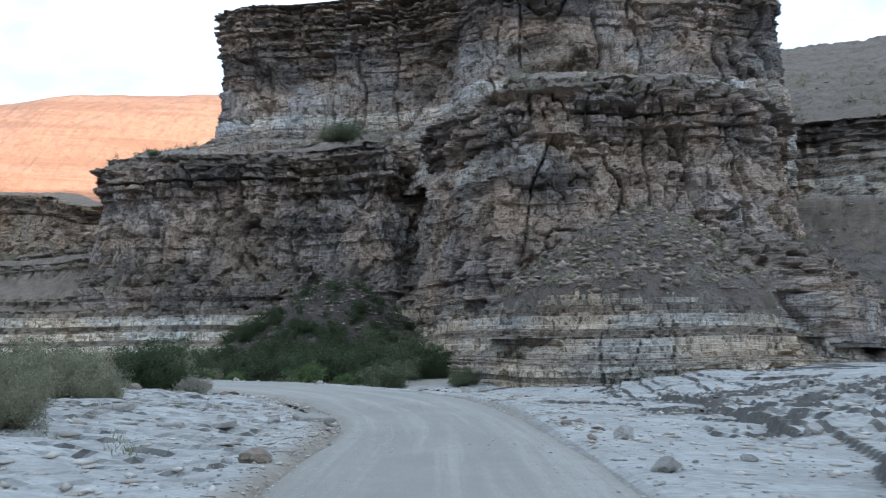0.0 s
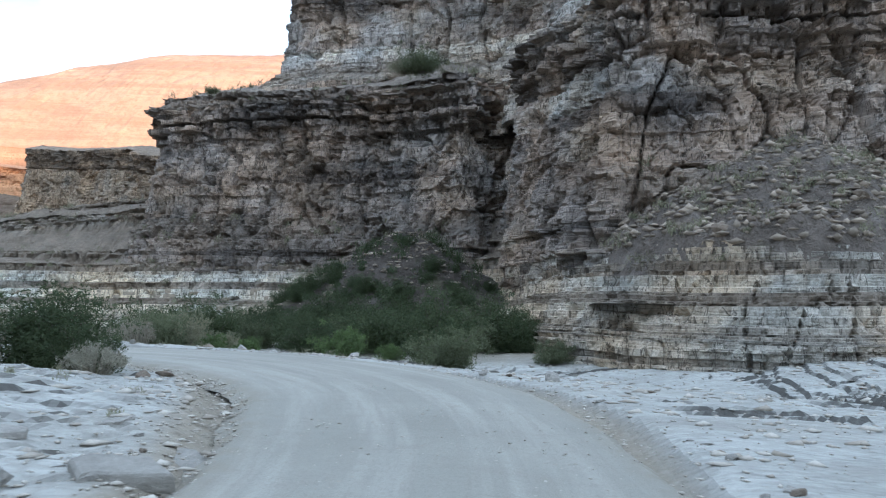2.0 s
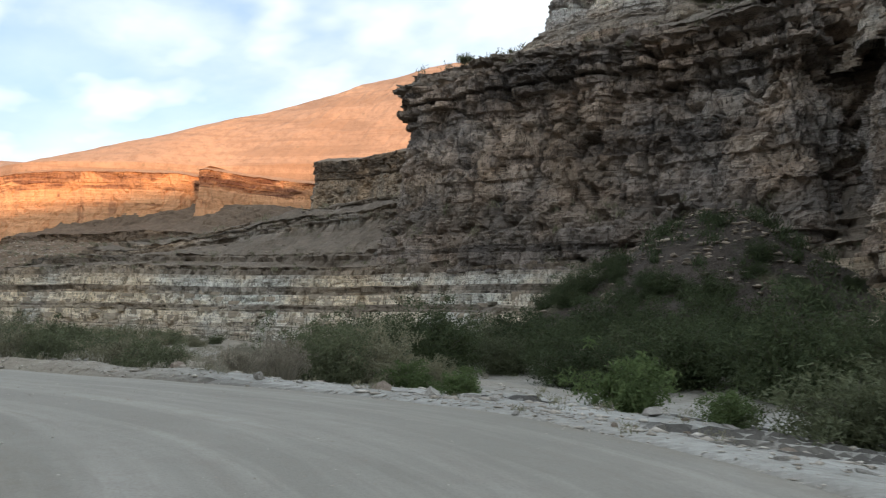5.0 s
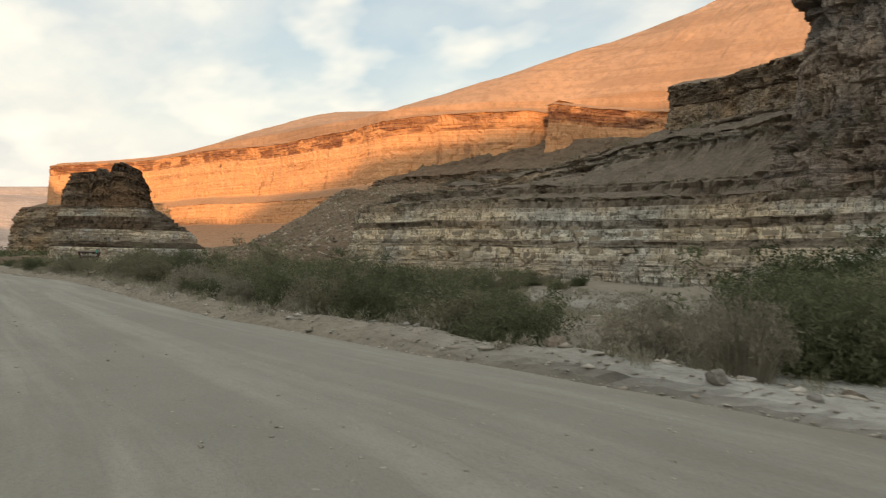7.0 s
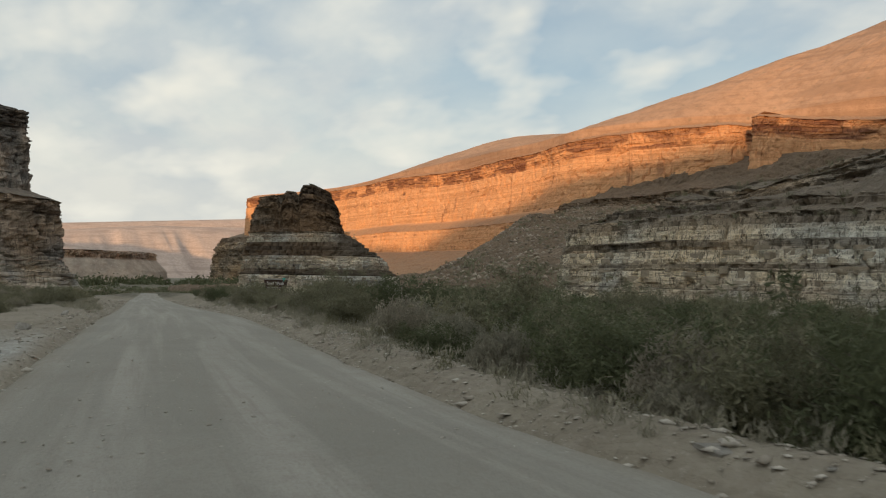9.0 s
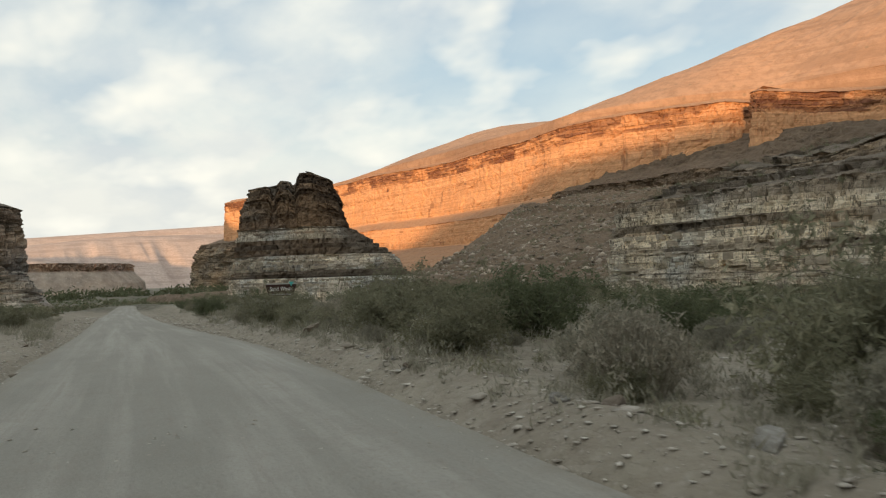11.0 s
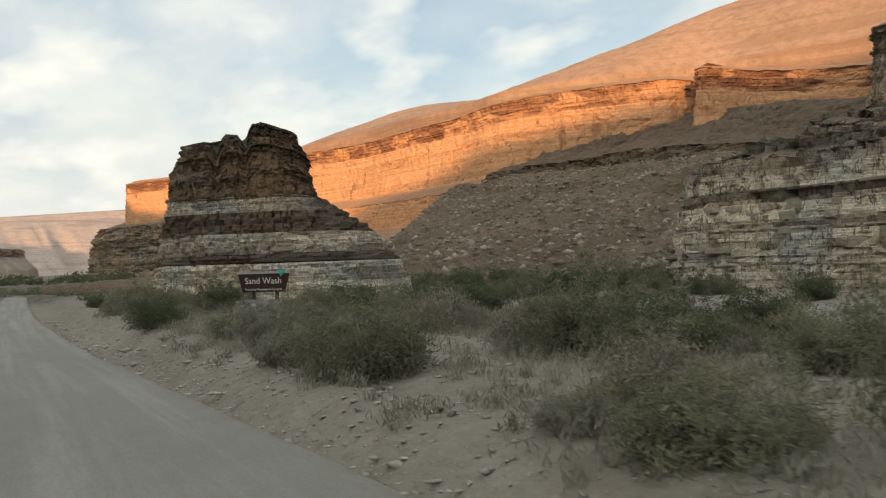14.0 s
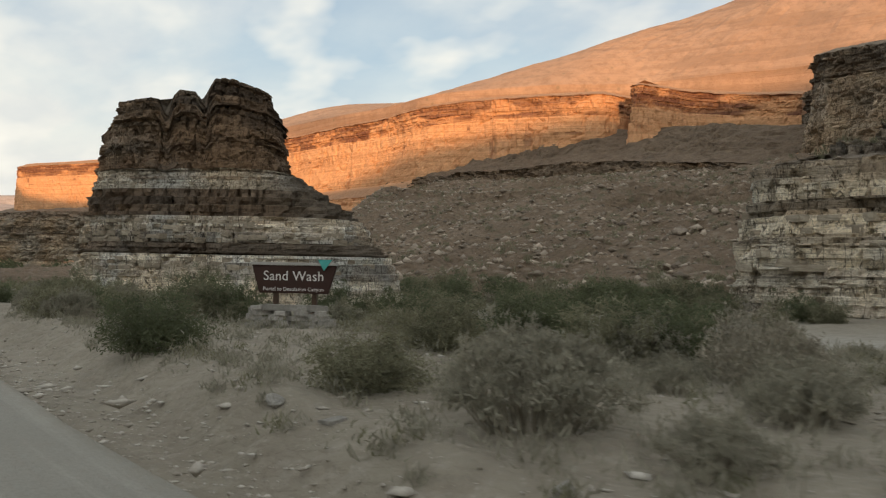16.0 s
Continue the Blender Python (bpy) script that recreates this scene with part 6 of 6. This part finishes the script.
tufts("slope_tufts", "dry olive tufts on the debris slope", 420, on_slope(by_name["cliff_wall"], 3, 30), 0.09, leaf_olive, 0.6, 91, 30)
tufts("ledge_tufts", "dry tufts on the ledges of the mesa", 1000, on_slope(by_name["base_ledge"], 4.5, 30), 0.055, leaf_olive, 0.5, 92, 40)
on_talus = lambda r, n: (lambda i, j: np.stack([tx_[i, j], ty_[i, j], tz_[i, j]], 1)[tz_[i, j] > 5.5])(r.randint(0, tx_.shape[0], n), r.randint(0, tx_.shape[1], n))
gravel("talus_stones", "fallen stones on the talus", 7000, on_talus, 0.1, 0.9, 102, slope_stone, 1.6)
tufts("talus_tufts", "dry olive tufts on the talus", 220, on_talus, 0.06, leaf_olive, 0.5, 103, 50)
tufts("fan_tufts", "olive tufts on the rubble fan", 500, tufts_on_fan, 0.09, leaf_olive, 0.6, 101, 40)
tufts("side_tufts", "grey tufts on the side slope", 420, on_slope(by_name["side_cliff"], 0, 60), 0.12, leaf_olive, 0.9, 93, 24)
tufts("terrace_tufts", "low dry tufts between the shrubs on the terrace", 7000, on_terrace, 0.022, leaf_grey, 0.26, 95, 40)
tufts("terrace_weeds", "low olive weeds between the shrubs on the terrace", 900, on_terrace, 0.018, leaf_olive, 0.26, 96, 60)
tufts("slab_weeds", "thin olive weeds on the rock slabs", 260, lambda r, n: (lambda q: q[q[:, 0] < -4])(on_slabs(r, n)), 0.018, leaf_olive, 0.25, 97, 50)
tufts("cone_brush", "dark brush on the debris cone", 130, lambda r, n: (lambda i, j: np.stack([mx[i, j], my[i, j], mz[i, j]], 1))(r.randint(0, 120, n), r.randint(8, 58, n)), 0.07, leaf_dark, 0.8, 98, 90)
gravel("cone_stones", "dark stones on the debris cone", 2200, lambda r, n: (lambda i, j: np.stack([mx[i, j], my[i, j], mz[i, j] + 0.02], 1))(r.randint(0, 120, n), r.randint(4, 58, n)), 0.12, 0.9, 99, scree_stone)
tufts("scree_tufts", "grey-olive tufts over the scree", 2600, on_scree, 0.085, leaf_olive, 0.75, 94, 36)

gravel("road_gravel", "pale gravel and stones along the road edges", 24000, by_road, 0.02, 0.13, 81, gravel_mat)
gravel("slab_rubble", "broken pale stones on the rock slabs", 12000, on_slabs, 0.04, 0.42, 82, gravel_mat)
gravel("terrace_stones", "small stones on the silt terrace", 12000, on_terrace, 0.03, 0.22, 83, gravel_mat)
gravel("edge_stones", "pale angular stones along the road edges", 1600, by_road, 0.08, 0.34, 80, gravel_mat)


def on_road(r, count):
    j, k = r.randint(40, 420, count), r.uniform(-1.0, 1.0, count)
    p = centre[j] + (R_[j] - L_[j]) / 2 * k[:, None] + r.uniform(-0.2, 0.2, (count, 2))
    return np.stack([p[:, 0], p[:, 1], road_level(p[:, 0]) + 0.05 * (1 - k ** 2)], 1)


gravel("road_pebbles", "small loose pebbles on the gravel road", 9000, on_road, 0.012, 0.07, 79, gravel_mat)
gravel("wash_rubble", "pale broken stones on the floor of the wash", 2600, lambda r, n: (lambda q: q[(q[:, 0] > -45) & (q[:, 1] > 47.0 - (q[:, 0] + 21))])(on_terrace(r, 3 * n)), 0.06, 0.5, 89, gravel_mat)
gravel("scree_boulders", "brown boulders strewn over the scree", 26000, on_scree, 0.35, 1.7, 84, scree_stone, 2.0)


# ---- the sign ----
def paint(name, colour, rough=0.6, wear=0.7):
    m = Mat(name, rough)
    c = m.mix(m.ramp(m.noise(6, 5, 0.7, m.obj), (0.35, 0.5), (0.6, 0.0)), colour, tuple(wear * k for k in colour))
    return m.done(c, m.noise(40, 3, 0.6, m.obj), 0.004, 0.4)


sign_brown, sign_white, sign_teal, sign_grey, post_wood = paint("brown_sign_paint", (0.048, 0.024, 0.018)), paint("white_letters", (0.72, 0.70, 0.66), 0.6, 0.9), paint("teal_emblem", (0.10, 0.42, 0.38)), paint("grey_cap_board", (0.42, 0.40, 0.37)), paint("weathered_post", (0.10, 0.065, 0.045))


def prism(name, outline, depth, mat, bevel=0.008):
    """An upright board cut to an outline in x and z, with softened edges."""
    bm = bmesh.new()
    front = [bm.verts.new((x, -depth / 2, z)) for x, z in outline]
    face = bm.faces.new(front)
    made = bmesh.ops.extrude_face_region(bm, geom=[face])
    for v in made["geom"]:
        if isinstance(v, bmesh.types.BMVert):
            v.co.y += depth
    bmesh.ops.recalc_face_normals(bm, faces=bm.faces)
    bmesh.ops.bevel(bm, geom=list(bm.edges), offset=bevel, segments=2, affect="EDGES")
    me = bpy.data.meshes.new(name)
    bm.to_mesh(me)
    bm.free()
    me.materials.append(mat)
    return me


def lettering(words, size, mat):
    curve = bpy.data.curves.new("words", "FONT")
    curve.body, curve.size, curve.extrude, curve.align_x, curve.align_y = words, size, 0.004, "CENTER", "CENTER"
    curve.space_character = 1.04
    tmp = new("words", curve)
    me = bpy.data.meshes.new_from_object(tmp.evaluated_get(bpy.context.evaluated_depsgraph_get()))
    bpy.data.objects.remove(tmp)
    me.materials.clear()
    me.materials.append(mat)
    return me


sx, sy = -74.9, 57.55
sg = ground_at(sx, sy)[0]
sign = tagged(new("park_sign"), "brown trapezoid wooden sign with white letters on two posts", "sign")
sign.matrix_basis = pose(sx, sy, 0, 0, 0, math.degrees(math.atan2(1.1, 1.6)))
part("board", prism("board", [(-0.80, 0.86), (0.80, 0.86), (0.98, 1.47), (-0.98, 1.47)], 0.07, sign_brown, 0.012), sign, "dark brown painted board")
part("cap_board", prism("cap_board", [(-1.0, 1.475), (1.0, 1.475), (0.99, 1.535), (-0.99, 1.535)], 0.16, sign_grey), sign, "pale grey cap board")
part("emblem", prism("emblem", [(0.72, 1.36), (0.90, 1.60), (0.58, 1.60)], 0.02, sign_teal, 0.003), sign, "teal triangular emblem", pose(0, -0.095, 0))
part("title", lettering("Sand Wash", 0.30, sign_white), sign, "large white words", pose(0, -0.0365, 1.23, 90, 0, 0))
part("subtitle", lettering("Portal to Desolation Canyon", 0.115, sign_white), sign, "small white line of words", pose(0, -0.0365, 0.95, 90, 0, 0))
for px in (-0.45, 0.45):
    part("post", prism("post", [(px - 0.05, sg - 0.3), (px + 0.05, sg - 0.3), (px + 0.05, 1.44), (px - 0.05, 1.44)], 0.10, post_wood), sign, "square brown wooden post", pose(0, 0.088, 0))
cairn = tagged(new("stone_planter"), "low dry-stacked wall of flat stones under the sign", "stone wall")
cairn.matrix_basis = pose(sx, sy, sg, 0, 0, math.degrees(math.atan2(1.1, 1.6)))
rng = random.Random(12)
for layer in range(5):
    for k in range(4):
        size = rng.uniform(0.5, 0.72)
        part("stone", slabs[rng.randrange(6)], cairn, "", pose(-0.72 + 0.47 * k + (layer % 2) * 0.14 + rng.uniform(-0.05, 0.05), -0.42 + rng.uniform(-0.06, 0.06), -0.02 + 0.105 * layer, 0, 0, rng.uniform(-25, 25)) @ Matrix.Diagonal((size, size, 0.62, 1)))


# ---- single blocks that stand out of the pale beds ----
def block_mesh(seed, mat):
    """A squared rock block with broken edges."""
    r = random.Random(seed)
    bm = bmesh.new()
    bmesh.ops.create_cube(bm, size=1.0)
    bmesh.ops.bevel(bm, geom=list(bm.edges), offset=0.07, segments=1, affect="EDGES")
    for v in bm.verts:
        v.co += Vector((r.gauss(0, 0.025), r.gauss(0, 0.03), r.gauss(0, 0.02)))
    me = bpy.data.meshes.new("block")
    bm.to_mesh(me)
    bm.free()
    me.materials.append(mat)
    return me


stone_ledge = stone_material("ledge_limestone", (0.34, 0.285, 0.212), (0.54, 0.47, 0.365))
blocks = [block_mesh(300 + k, stone_ledge) for k in range(5)]


def blocks_on(ob, count, bands, keep, size, seed):
    """Blocks set into the upright faces of the mesh, in the given bands of height."""
    me = ob.data
    centre_ = np.zeros(len(me.polygons) * 3, np.float32)
    normal_ = np.zeros(len(me.polygons) * 3, np.float32)
    me.polygons.foreach_get("center", centre_)
    me.polygons.foreach_get("normal", normal_)
    ce, no = centre_.reshape(-1, 3), normal_.reshape(-1, 3)
    inside = np.zeros(len(ce), bool)
    for lo, hi in bands:
        inside |= (ce[:, 2] > lo) & (ce[:, 2] < hi)
    ids = np.nonzero(inside & (np.abs(no[:, 2]) < 0.3) & keep(ce))[0]
    r = np.random.RandomState(seed)
    r.shuffle(ids)
    seen, made = [], 0
    for i in ids:
        if made >= count:
            break
        x, y, z = ce[i]
        if any(abs(x - a) + abs(y - b) < 1.7 * size and abs(z - h) < 0.7 * size for a, b, h in seen):
            continue
        seen.append((x, y, z))
        made += 1
        out = Vector((no[i, 0], no[i, 1], 0)).normalized()
        w, d, h = size * r.uniform(0.7, 2.3), size * r.uniform(0.7, 1.0), size * r.uniform(0.35, 0.8)
        at = Vector((x, y, z)) - out * (d * r.uniform(0.38, 0.47))
        part("block", blocks[r.randint(5)], ob, "", pose(*at, 0, 0, math.degrees(math.atan2(out.y, out.x)) + 90 + r.uniform(-6, 6)) @ Matrix.Diagonal((w, d, h, 1)))


blocks_on(by_name["base_ledge"], 210, [(1.6, 2.6), (3.0, 4.0)], lambda c: (c[:, 0] > -80) & (c[:, 0] < -4), 0.7, 5)
blocks_on(by_name["ledge_base"], 190, [(1.0, 1.65), (2.4, 3.45)], lambda c: (c[:, 1] < 72), 0.36, 6)
